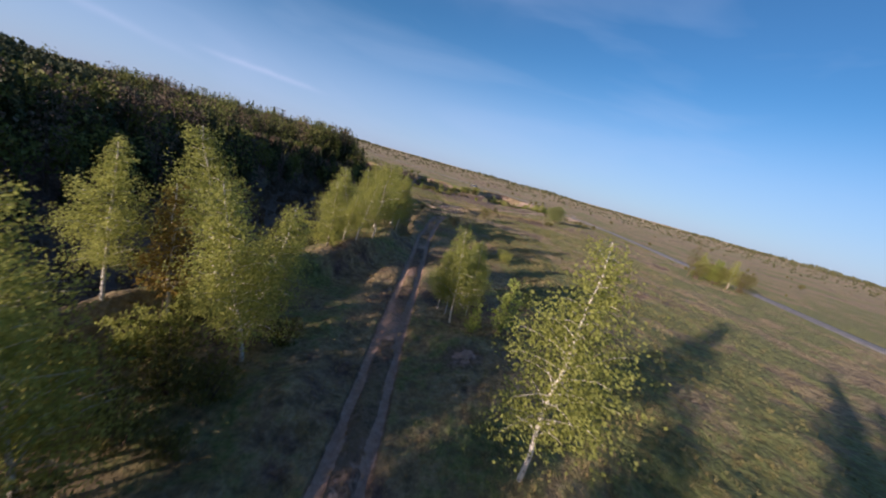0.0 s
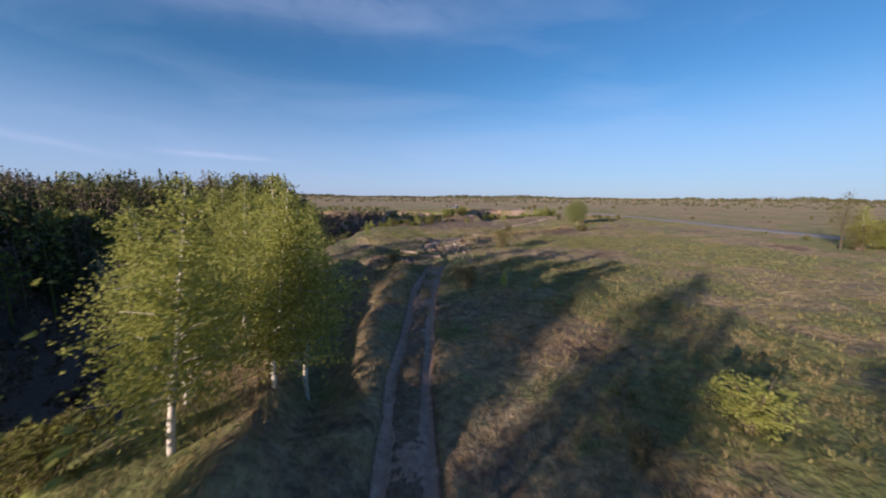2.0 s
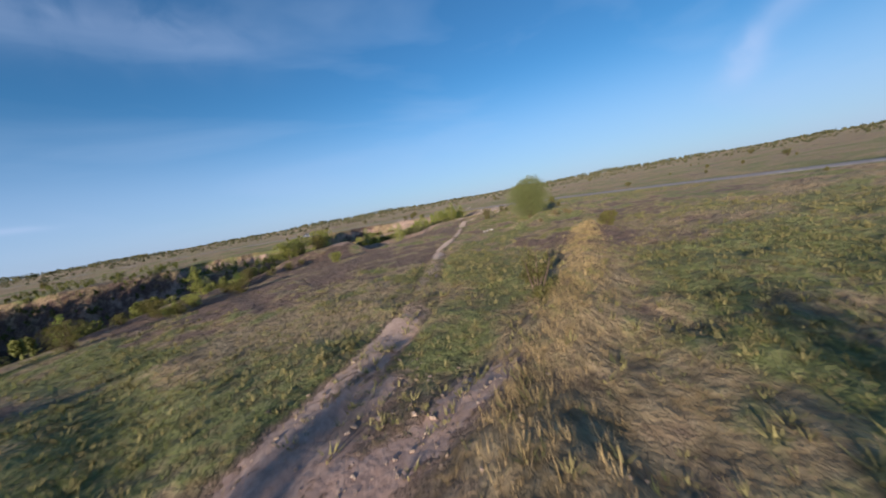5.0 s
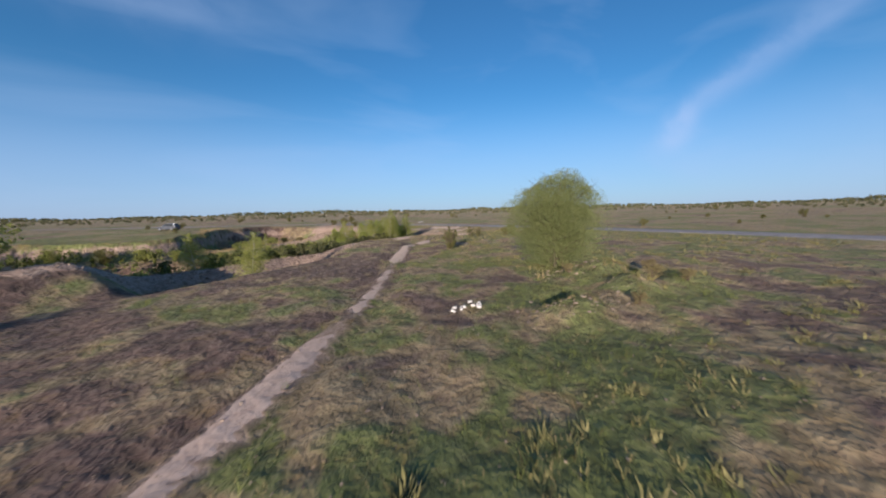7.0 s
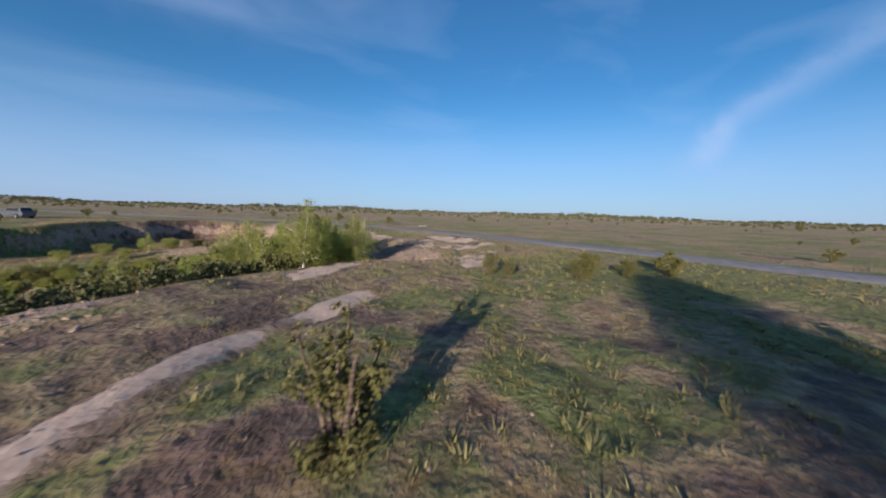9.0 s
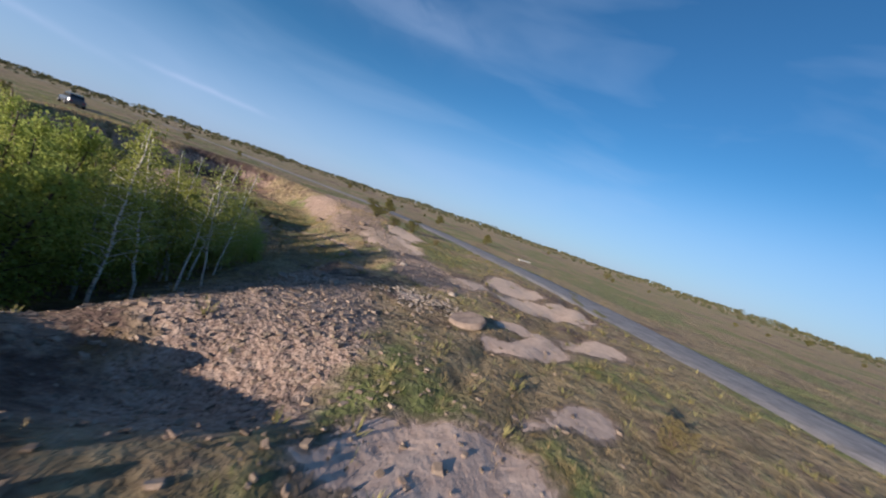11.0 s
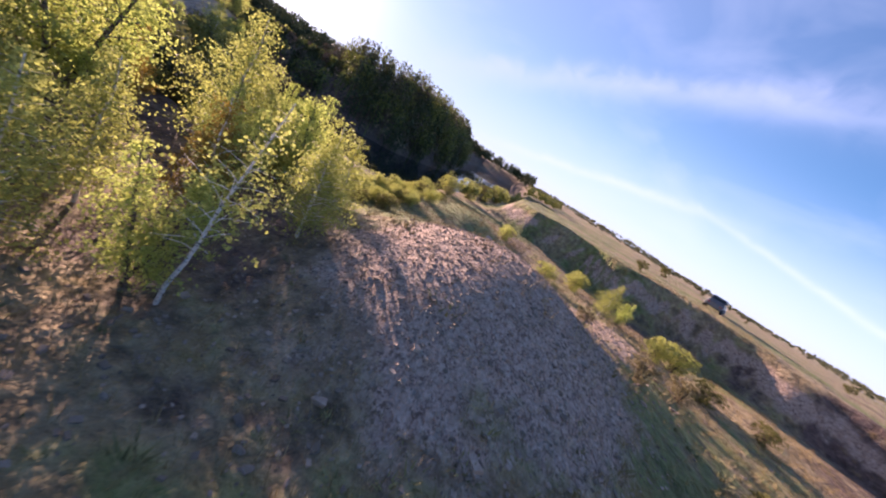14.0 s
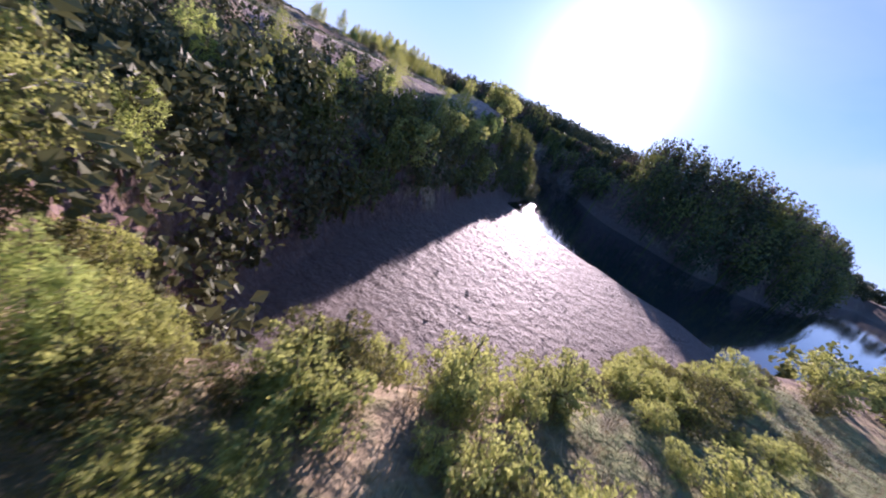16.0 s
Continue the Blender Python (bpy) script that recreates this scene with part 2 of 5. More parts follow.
def leaf_material(name, dark, light, through=0.35):
    m, n, l, b = mat_base(name, 0.6)
    geo, info = n.new("ShaderNodeNewGeometry"), n.new("ShaderNodeObjectInfo")
    k = math_node(n, l, "ADD", math_node(n, l, "MULTIPLY", geo.outputs["Random Per Island"], 0.7), math_node(n, l, "MULTIPLY", info.outputs["Random"], 0.3))
    col = ramp(n, l, k, [(0.0, dark), (1.0, light)])
    l.new(col, b.inputs["Base Color"])
    tr, ad = n.new("ShaderNodeBsdfTranslucent"), n.new("ShaderNodeMixShader")
    l.new(col, tr.inputs["Color"])
    ad.inputs[0].default_value = through
    l.new(b.outputs[0], ad.inputs[1])
    l.new(tr.outputs[0], ad.inputs[2])
    l.new(ad.outputs[0], n["Material Output"].inputs["Surface"])
    return m


def bark_material(name, pale, dark, cut):
    m, n, l, b = mat_base(name, 0.8)
    co = n.new("ShaderNodeTexCoord").outputs["Object"]
    mp = n.new("ShaderNodeMapping")
    mp.inputs["Scale"].default_value = (3, 3, 9)
    l.new(co, mp.inputs["Vector"])
    f = noise_node(n, l, 2.0, 4, mp.outputs[0], 0.7)
    l.new(ramp(n, l, f, [(cut, dark), (cut + 0.08, pale)]), b.inputs["Base Color"])
    bump(n, l, b, f, 0.4, 0.02)
    return m


def plain_material(name, color, rough=0.5, metal=0.0):
    m, n, l, b = mat_base(name, rough)
    pos = n.new("ShaderNodeTexCoord").outputs["Object"]
    f = noise_node(n, l, 5, 4, pos)
    c2 = tuple(c * 0.75 for c in color)
    l.new(ramp(n, l, f, [(0.35, c2), (0.65, color)]), b.inputs["Base Color"])
    b.inputs["Metallic"].default_value = metal
    return m


def water_material():
    m, n, l, b = mat_base("lake_water", 0.06)
    b.inputs["Base Color"].default_value = (0.012, 0.02, 0.022, 1)
    b.inputs["IOR"].default_value, b.inputs["Specular IOR Level"].default_value = 1.33, 0.5
    pos = n.new("ShaderNodeNewGeometry").outputs["Position"]
    bump(n, l, b, noise_node(n, l, 1.6, 3, pos), 0.05, 0.05)
    return m


def road_material():
    m, n, l, b = mat_base("worn_asphalt", 0.8)
    pos = n.new("ShaderNodeNewGeometry").outputs["Position"]
    f, g2 = noise_node(n, l, 0.9, 6, pos, 0.75), noise_node(n, l, 25, 3, pos, 0.7)
    c = ramp(n, l, f, [(0.3, (0.2, 0.185, 0.175)), (0.5, (0.34, 0.315, 0.3)), (0.7, (0.46, 0.42, 0.385))])
    c = mixc(n, l, 0.5, c, ramp(n, l, g2, [(0.3, (0.5, 0.5, 0.5)), (0.7, (1, 1, 1))]), "MULTIPLY")
    l.new(c, b.inputs["Base Color"])
    bump(n, l, b, g2, 0.3, 0.01)
    return m


GROUND, ROAD, WATER = ground_material(), road_material(), water_material()
STONE = rough_material("limestone_rubble", (0.15, 0.112, 0.09), (0.4, 0.32, 0.255), 3.0, island=0.45)
BOULDER = rough_material("pale_boulder", (0.24, 0.2, 0.17), (0.46, 0.4, 0.34), 2.5, strength=0.6, dist=0.06)
CONCRETE = rough_material("weathered_concrete", (0.16, 0.12, 0.1), (0.38, 0.3, 0.245), 3.5, strength=0.5)
WHITE_BLOCK = rough_material("silicate_block", (0.5, 0.47, 0.43), (0.78, 0.75, 0.7), 9.0)
CHAR = rough_material("dark_debris", (0.02, 0.018, 0.018), (0.09, 0.075, 0.07), 5.0, island=0.4)
WOOD = rough_material("grey_wood", (0.14, 0.1, 0.07), (0.36, 0.28, 0.2), 8.0)
DRY_GRASS = rough_material("dry_grass_blades", (0.2, 0.14, 0.06), (0.46, 0.36, 0.19), 1.5, island=0.35)
TUSSOCK = rough_material("tussock_grass", (0.11, 0.11, 0.04), (0.31, 0.275, 0.125), 0.6, island=0.35, strength=0.3, dist=0.03)
GREEN_GRASS = rough_material("green_grass_blades", (0.06, 0.085, 0.02), (0.18, 0.2, 0.055), 1.5, island=0.35)
BIRCH_LEAF = leaf_material("birch_leaves", (0.22, 0.24, 0.055), (0.5, 0.51, 0.15), 0.58)
YOUNG_LEAF = leaf_material("fresh_leaves", (0.23, 0.28, 0.06), (0.52, 0.57, 0.16), 0.6)
OLIVE_LEAF = leaf_material("olive_leaves", (0.09, 0.095, 0.022), (0.22, 0.2, 0.06))
WILLOW_LEAF = leaf_material("willow_leaves", (0.13, 0.16, 0.05), (0.31, 0.34, 0.14), 0.45)
AMBER_LEAF = leaf_material("amber_leaves", (0.17, 0.11, 0.018), (0.33, 0.23, 0.05))
STRAW_LEAF = leaf_material("straw_leaves", (0.13, 0.105, 0.045), (0.3, 0.25, 0.12), 0.25)
NEEDLE = leaf_material("juniper_needles", (0.05, 0.055, 0.02), (0.15, 0.14, 0.045), 0.1)
PINE_NEEDLE = leaf_material("pine_needles", (0.03, 0.036, 0.018), (0.1, 0.09, 0.045), 0.1)
WOODS = leaf_material("dark_woods_foliage", (0.03, 0.04, 0.018), (0.085, 0.1, 0.04), 0.15)
BROWN_WOODS = leaf_material("bare_twigs", (0.09, 0.065, 0.045), (0.2, 0.15, 0.1), 0.1)
OLIVE_WOODS = leaf_material("olive_scrub_foliage", (0.05, 0.06, 0.025), (0.15, 0.15, 0.06), 0.2)
LIGHT_WOODS = leaf_material("spring_woods_foliage", (0.08, 0.1, 0.025), (0.22, 0.23, 0.06), 0.3)
FAR_WOODS = leaf_material("far_scrub_foliage", (0.06, 0.07, 0.03), (0.17, 0.16, 0.075), 0.15)
BIRCH_BARK = bark_material("birch_bark", (0.62, 0.57, 0.5), (0.05, 0.042, 0.038), 0.38)
BROWN_BARK = bark_material("brown_bark", (0.16, 0.12, 0.09), (0.05, 0.038, 0.03), 0.45)


# ---- the lie of the land ----
PIT = [(-16, -120), (-16, 12), (-14, 22), (-12, 34), (-12.5, 50), (-15, 72), (-18, 88), (-17.5, 100), (-18.5, 112), (-15, 124), (-8, 138), (4, 150), (17, 160), (28, 168), (34, 175), (36, 182), (34, 186.5), (24, 188), (10, 189), (-4, 191), (-24, 197), (-60, 206), (-120, 212), (-230, 214), (-330, 190), (-330, 140), (-230, 140), (-120, 158), (-72, 160), (-52, 154), (-47, 140), (-54, 124), (-60, 104), (-58, 60), (-54, 20), (-52, -120)]
SHELF = [(14, 146), (22, 150), (29.5, 157), (37, 166), (44, 171.5), (50, 174), (54, 181), (55.5, 187), (53.5, 194), (51, 203), (48, 212), (44, 220), (38, 226), (31, 227), (25, 222), (19.5, 217), (15.5, 211), (14.8, 207), (12.6, 204.5), (11.5, 198), (8, 196), (0, 196), (-20, 203), (-30, 190), (0, 165)]
LEDGE = [(50.2, 177.5), (52, 174), (55.5, 181), (55.0, 184.5), (53, 187.6), (51.4, 188.8), (50.2, 187), (49.6, 182)]
FOOTPATH = [(52.4, 189.9), (51.8, 191.1), (51.2, 192.6), (50.2, 194.1), (47.6, 197.5), (40.8, 204.7), (38, 208)]
RIM = [(-20, 2), (-17, 10), (-15.4, 14.7), (-13.4, 19.5), (-12.3, 26), (-10.8, 29), (-9.4, 32), (-8.2, 36.5), (-7.8, 44), (-9.2, 52), (-11.0, 60), (-12.2, 68), (-13.2, 76), (-14.5, 84)]
BERM = [(3, 91), (6, 96), (9.5, 99), (13.7, 102), (20, 108), (28, 115)]
TRACK = [(-0.5, -60), (-1.0, 0), (-1.4, 12.5), (-2.0, 22.5), (-2.8, 43), (-3.3, 52), (-3.0, 65), (-2.2, 74), (-1.2, 79), (-2.3, 84.4), (-3.0, 89), (-2.7, 92.6), (-1.6, 96.3), (1.6, 100.6), (5.0, 104.4), (7.7, 107.5), (9.8, 111.6), (13.3, 118.6), (17.8, 127.2), (23.2, 134.2), (26.2, 139), (29.8, 145.2), (33.5, 151.5), (37, 157), (45, 165), (53, 169), (56.5, 174), (59.5, 179.5), (64, 185), (69, 193), (72, 200)]
ROADLINE = [(92, -400), (84, 0), (82, 60), (81, 105), (80, 140), (77.5, 172), (73, 196), (66, 215), (54, 236), (36, 257), (4, 290), (-60, 345), (-200, 440), (-600, 640)]


def lattice(ix, iy, seed):
    v = np.sin(ix * 127.1 + iy * 311.7 + seed * 74.7) * 43758.5453
    return v - np.floor(v)


def vnoise(x, y, size, seed=0):
    """Smooth noise from -1 to 1 with features of that size."""
    u, v = x / size, y / size
    i, j = np.floor(u), np.floor(v)
    u, v = u - i, v - j
    u, v = u * u * (3 - 2 * u), v * v * (3 - 2 * v)
    a = lattice(i, j, seed) * (1 - u) + lattice(i + 1, j, seed) * u
    b = lattice(i, j + 1, seed) * (1 - u) + lattice(i + 1, j + 1, seed) * u
    return (a * (1 - v) + b * v) * 2 - 1


def fbm(x, y, size, octaves=4, seed=0):
    return sum(vnoise(x, y, size / 2 ** k, seed + k) * 0.5 ** k for k in range(octaves)) / 1.6


def smooth(a, b, x):
    t = np.clip((x - a) / (b - a), 0, 1)
    return t * t * (3 - 2 * t)


def line_distance(x, y, pts):
    best = np.full(np.shape(x), 1e9)
    for (ax, ay), (bx, by) in zip(pts[:-1], pts[1:]):
        dx, dy = bx - ax, by - ay
        t = np.clip(((x - ax) * dx + (y - ay) * dy) / (dx * dx + dy * dy), 0, 1)
        best = np.minimum(best, np.hypot(x - ax - t * dx, y - ay - t * dy))
    return best


def inside_distance(x, y, poly):
    """Distance to the outline, positive inside."""
    ins = np.zeros(np.shape(x), bool)
    ring = list(zip(poly, poly[1:] + poly[:1]))
    for (ax, ay), (bx, by) in ring:
        cross = (ay > y) != (by > y)
        xi = (bx - ax) * (y - ay) / ((by - ay) if by != ay else 1e-9) + ax
        ins ^= cross & (x < xi)
    return np.where(ins, 1, -1) * line_distance(x, y, poly + poly[:1])


def mound(x, y, cx, cy, rx, ry, h, turn=0.0):
    c, s = math.cos(turn), math.sin(turn)
    u, v = (x - cx) * c + (y - cy) * s, -(x - cx) * s + (y - cy) * c
    return h * np.exp(-((u / rx) ** 2 + (v / ry) ** 2))


def land(x, y):
    """Height and zones (stones, bare dirt, green grass, wet mud) at x, y."""
    x, y = np.asarray(x, float), np.asarray(y, float)
    near = smooth(600, 200, np.hypot(x, y - 100))
    dpit, dshelf = inside_distance(x, y, PIT), inside_distance(x, y, SHELF)
    dtrack, droad = line_distance(x, y, TRACK), line_distance(x, y, ROADLINE)
    wob = fbm(x, y, 9, 3, 5)
    z = 0.3 * fbm(x, y, 40, 3, 1) * near + 0.2 * fbm(x, y, 7, 3, 2) * near + 0.1 * vnoise(x, y, 1.9, 14) * near + 0.21 * vnoise(x, y, 1.5, 15) * near * smooth(3, 7, x) * smooth(125, 105, y)
    z = z * smooth(2.0, 7.0, droad)
    east = x - np.interp(y, [q for p, q in RIM], [p for p, q in RIM])
    trough = smooth(8.5, 2.5, x + 2.5) * smooth(0.2, 2.2, east + 0.4 * wob)
    z = z + ((0.4 + 0.6 * smooth(38, 33, y)) * np.exp(-(east / 1.3) ** 2) * smooth(48, 38, y) - trough * (0.9 + 0.3 * smooth(34, 26, y) * smooth(-2.5, -4.5, x))) * smooth(70, 45, y) * near
    z = z + (0.35 * np.exp(-(east / 1.3) ** 2) - 0.9 * smooth(0.3, 1.8, east + 0.4 * wob) * smooth(-6.0, -8.0, x)) * smooth(42, 52, y) * smooth(82, 76, y) * near
    z = z + 0.9 * np.exp(-(line_distance(x, y, BERM) / 1.6) ** 2) * (1 + 0.35 * wob)
    z = z + mound(x, y, 38.5, 133, 2.6, 1.8, 1.0) + mound(x, y, 36.2, 130.0, 2.0, 1.1, 0.75) + mound(x, y, 30.6, 129.0, 1.6, 0.9, 0.7) + mound(x, y, 40.5, 129.4, 2.2, 1.0, 0.6) - mound(x, y, 32.2, 131.2, 1.2, 0.8, 0.6) - mound(x, y, 39.6, 131.2, 1.6, 0.8, 0.5)
    z = z + mound(x, y, 2.4, 21.5, 2.0, 1.6, 0.9) + mound(x, y, -5.5, 13.5, 2.2, 1.6, 0.8) + mound(x, y, 2.0, 40, 2.4, 4.5, 0.7)
    z = z + mound(x, y, -7.2, 45, 1.6, 4.5, 1.0) + mound(x, y, -8.8, 36, 1.8, 4.0, 0.8)
    z = z + mound(x, y, -11.5, 84, 2.5, 2.0, 0.9) + mound(x, y, -9.0, 79, 2.0, 1.6, 0.7) + mound(x, y, -13, 95, 3.5, 3.0, 0.9) + mound(x, y, 0.8, 88, 2.2, 3.4, 0.3)
    z = z + (0.35 + 0.5 * smooth(32, 42, y)) * np.exp(-((x + 5.4 + 0.5 * np.sin(y * 0.35)) / 1.0) ** 2) * smooth(76, 70, y) * smooth(-6, 2, y) * (0.75 + 0.5 * wob)
    z = z + mound(x, y, 8, 226, 34, 26, 1.3)
    for k in (-0.85, 0.85):
        z = z - 0.11 * np.exp(-((dtrack - abs(k)) / 0.3) ** 2) * near
    z = z + 1.5 * smooth(-9, -3.5, dpit) * smooth(2, -1.5, dpit) * smooth(-6, 4, x) * smooth(184, 172, y) * smooth(140, 148, y) * (1 + 0.3 * wob)
    z = z + 0.5 * vnoise(x, y, 3.6, 17) * smooth(-17, -13, x) * smooth(-1.5, -5, x) * smooth(68, 76, y) * smooth(116, 108, y)
    # the shallow working and its heaps of stone
    floor = -2.7 + 1.3 * smooth(44.5, 49.5, x) + 0.45 * wob + mound(x, y, 38, 196, 6.4, 5.2, 2.9) + mound(x, y, 31, 203, 5, 4, 0.6)
    ledge = smooth(0, 1.4, inside_distance(x, y, LEDGE) + 0.6 * wob + 0.25 * vnoise(x, y, 1.3, 71))
    floor = floor + ledge * (-0.75 + 0.25 * vnoise(x, y, 2.2, 72) - floor)
    floor = floor + 2.3 * np.exp(-(line_distance(x, y, [(9, 151), (16, 156.5), (24, 161.5), (31, 163)]) / 2.4) ** 2) + mound(x, y, 22, 192, 7, 3, 0.8) + mound(x, y, 48, 206, 3, 6, 1.5)
    west = smooth(34, 28, x) * smooth(190, 199, y)
    ramp_gap = mound(x, y, 15.2, 208.6, 1.6, 1.8, 1) + mound(x, y, 21.5, 219.5, 2.5, 2.5, 1)
    width = 5.0 * (1 - west) + (0.9 + 3.0 * ramp_gap) * west
    s = smooth(0, 1, np.clip((dshelf + 0.7 * wob) / width, 0, 1))
    z = z * (1 - s) + floor * s - mound(x, y, 51.0, 174.3, 3.0, 1.5, 1.1, 0.2)
    # the deep pit
    bed = -9.0 + 0.25 * fbm(x, y, 14, 3, 9) - 2.2 * smooth(-3, -13, x + 0.3 * (y - 160) + 4 * fbm(x, y, 11, 3, 81)) * smooth(104, 128, y + 14 * fbm(x, y, 18, 3, 82))
    p = smooth(0, 1, np.clip((dpit + 0.9 * wob) / (8.5 - 4.6 * smooth(-12, 2, x) * smooth(186, 178, y) - 3.8 * smooth(15, 26, x) * smooth(178, 186, y)), 0, 1))
    z = z * (1 - p) + bed * p
    steep = p * (1 - p) * 4
    cut = s * (1 - s) * 4 * (1 - p)
    # zones
    heap = mound(x, y, 38, 196, 6.6, 5.6, 1.25) + mound(x, y, 30, 203, 4, 4, 0.7) + mound(x, y, 50.5, 180.5, 4.0, 3.6, 0.72) + 1.15 * np.exp(-(line_distance(x, y, [(9, 151), (16, 156.5), (24, 161.5), (31, 163)]) / 2.6) ** 2)
    heap = heap + 1.2 * np.exp(-(line_distance(x, y, [(56.6, 187), (55.4, 192), (52.8, 199), (50, 206)]) / 1.5) ** 2) + mound(x, y, 49.5, 211, 2.6, 8, 1.0) + mound(x, y, 44.5, 224, 4.5, 9, 0.9) + mound(x, y, 0.0, 86.0, 1.7, 3.0, 0.6) + mound(x, y, -11.5, 84, 2.2, 1.6, 0.9)
    heap = heap + mound(x, y, 52.6, 176.8, 2.6, 3.2, 0.8) + mound(x, y, 50.6, 173.6, 3.2, 1.6, 0.45) - mound(x, y, 36, 190, 3.5, 2.2, 0.7)
    heap = np.maximum(heap, 0) + mound(x, y, 31, 129.5, 1.4, 0.8, 0.5) + mound(x, y, 57, 187.5, 2.2, 2.6, 0.9)
    heap = heap + 0.9 * ledge * (1 - ledge) * 4 * s * (1 - smooth(0, 1, np.clip(dpit, 0, 1)))
    rocks = np.clip(heap + 0.45 * west * cut + (0.3 + 0.3 * smooth(38, 46, x) * smooth(194, 202, y) + 0.35 * smooth(177, 173, y) * smooth(38, 44, x)) * cut + 0.1 * steep + 0.22 * steep * smooth(180, 195, y) * (1 + 1.5 * wob), 0, 1)
    single = smooth(106, 122, y)
    rut = np.exp(-((dtrack - 0.8 * (1 - single)) / (0.34 + 0.3 * single + 0.2 * single * vnoise(x, y, 4, 61))) ** 2)
    rut = rut * (1 + 0.1 * single + 0.4 * single * vnoise(x, y, 2.8, 63) + 0.25 * single * vnoise(x, y, 1.1, 64))
    lane = smooth(1.5, 0.7, dtrack)
    north = smooth(94, 102, y)
    dirt = np.maximum(rut * (1 - 0.8 * smooth(74, 79, y) * smooth(91, 88, y)) * (0.72 + 0.25 * smooth(90, 80, y) - 0.42 * smooth(92, 97, y) * smooth(118, 112, y) - 0.4 * smooth(158, 166, y)), lane * (0.22 + 0.3 * north * (1 - 0.6 * single) * (1 + 1.1 * vnoise(x, y, 5, 33)) * smooth(160, 150, y)))
    dirt = np.maximum(dirt, lane * (0.52 + 0.2 * vnoise(x, y, 2.5, 62)) * smooth(80, 74, y))
    dirt = np.maximum(dirt, 0.85 * np.exp(-(line_distance(x, y, [(-2.9, 88), (-1.6, 96), (1.0, 98.8), (3.8, 101.4)]) / (1.9 + 0.5 * vnoise(x, y, 3, 91))) ** 2))
    dirt = np.maximum(dirt, 0.8 * np.exp(-(line_distance(x, y, [(-1.0, 94.5), (2.5, 97.4), (6.5, 98.6)]) / (1.5 + 0.5 * vnoise(x, y, 2.2, 93))) ** 2))
    for cx, cy, rx, ry, tn in ((52.9, 168.2, 1.4, 0.42, 0.15), (54.0, 170.0, 1.9, 1.15, 0.2), (56.2, 173.3, 1.9, 1.25, 0.2), (60.5, 180.8, 1.7, 1.1, 0.6), (58.4, 187.7, 1.0, 0.75, 0.6), (55.6, 182.5, 0.9, 0.6, 0.8), (52.4, 199.5, 1.8, 3.2, 0.3), (64.5, 183.0, 1.9, 1.1, 0.4), (63.7, 188.4, 3.0, 1.4, 0.2), (59.4, 180.0, 1.2, 0.8, 0.4), (60.2, 176.1, 1.6, 0.7, 0.5), (60.4, 182.6, 1.3, 0.6, 0.4), (64.1, 192.2, 2.2, 1.1, 0.8), (63.0, 193.5, 2.6, 1.5, 1.1), (58.8, 188.5, 1.7, 1.0, 1.0), (66.5, 189.5, 2.6, 1.6, 1.0), (41, 160.5, 2.4, 0.8, 0.8), (53.8, 198, 2.2, 4.5, 0.2), (54.6, 206, 1.6, 4, 0.2), (41.5, 168.0, 3.5, 1.2, 0.8)):
        c, s2 = math.cos(tn), math.sin(tn)
        rad = np.hypot(((x - cx) * c + (y - cy) * s2) / rx, (-(x - cx) * s2 + (y - cy) * c) / ry) + 0.3 * vnoise(x, y, 0.9, 51) + 0.3 * vnoise(x, y, 2.3, 52)
        dirt = np.maximum(dirt, 0.98 * smooth(1.95, 0.25, rad))
    dirt = np.maximum(dirt, 0.62 * np.exp(-(line_distance(x, y, FOOTPATH) / 0.42) ** 2))
    dirt = np.maximum(dirt, 0.75 * mound(x, y, 3.2, 19.8, 1.6, 1.2, 1)) * (1 - p)
    verge = smooth(6, 2.6, droad)
    lush = 0.4 + 0.34 * fbm(x, y, 14, 4, 21) + 0.2 * vnoise(x, y, 3.4, 24) * near
    lush = lush + 0.13 * smooth(4, 14, x) * smooth(128, 100, y) + 0.2 * smooth(7, 3, np.hypot((x - 25) / 1.6, y - 140)) + 0.16 * verge
    lush = lush + 0.1 * smooth(-9, -5, x) * smooth(-1, -4, x) * smooth(95, 105, y) * smooth(130, 112, y) + (0.3 * vnoise(x, y, 2.4, 27) - 0.02) * smooth(0, -5, x) * smooth(70, 78, y) * smooth(122, 112, y) + 0.22 * mound(x, y, -8, 103, 4, 3, 1) + 0.2 * mound(x, y, -3.5, 106, 2.5, 2, 1) + 0.06 * smooth(18, 6, x) * smooth(176, 184, y) + 0.3 * smooth(38, 32, x) * smooth(10, 16, x) * smooth(183, 186, y) * smooth(196, 191, y)
    lush = lush - 0.3 * np.exp(-(line_distance(x, y, BERM) / 2.2) ** 2) - 0.3 * smooth(114, 128, y) * smooth(26, 18, x - 0.65 * (y - 130)) * smooth(160, 146, y) - 0.12 * smooth(118, 134, y) * smooth(60, 50, x) * smooth(196, 188, y) + 0.08 * smooth(56, 66, x) - 0.06 * smooth(180, 260, np.hypot(x, y - 100)) + 0.1 * smooth(8, 14, x) * smooth(48, 42, x) * smooth(184, 190, y) * smooth(222, 214, y)
    lush = lush + mound(x, y, 36, 189.8, 4, 2.6, 0.22) + mound(x, y, 39, 128, 5, 3, 0.2) - mound(x, y, 50.6, 173.2, 3.5, 2.0, 0.35)
    lush = lush + smooth(110, 120, y) * smooth(172, 160, y) * smooth(70, 56, x) * (0.14 + 0.42 * vnoise(x, y, 1.9, 25) + 0.3 * vnoise(x, y, 0.8, 26) - 0.12 * smooth(4, -2, x - 23 - 0.62 * (y - 134)))
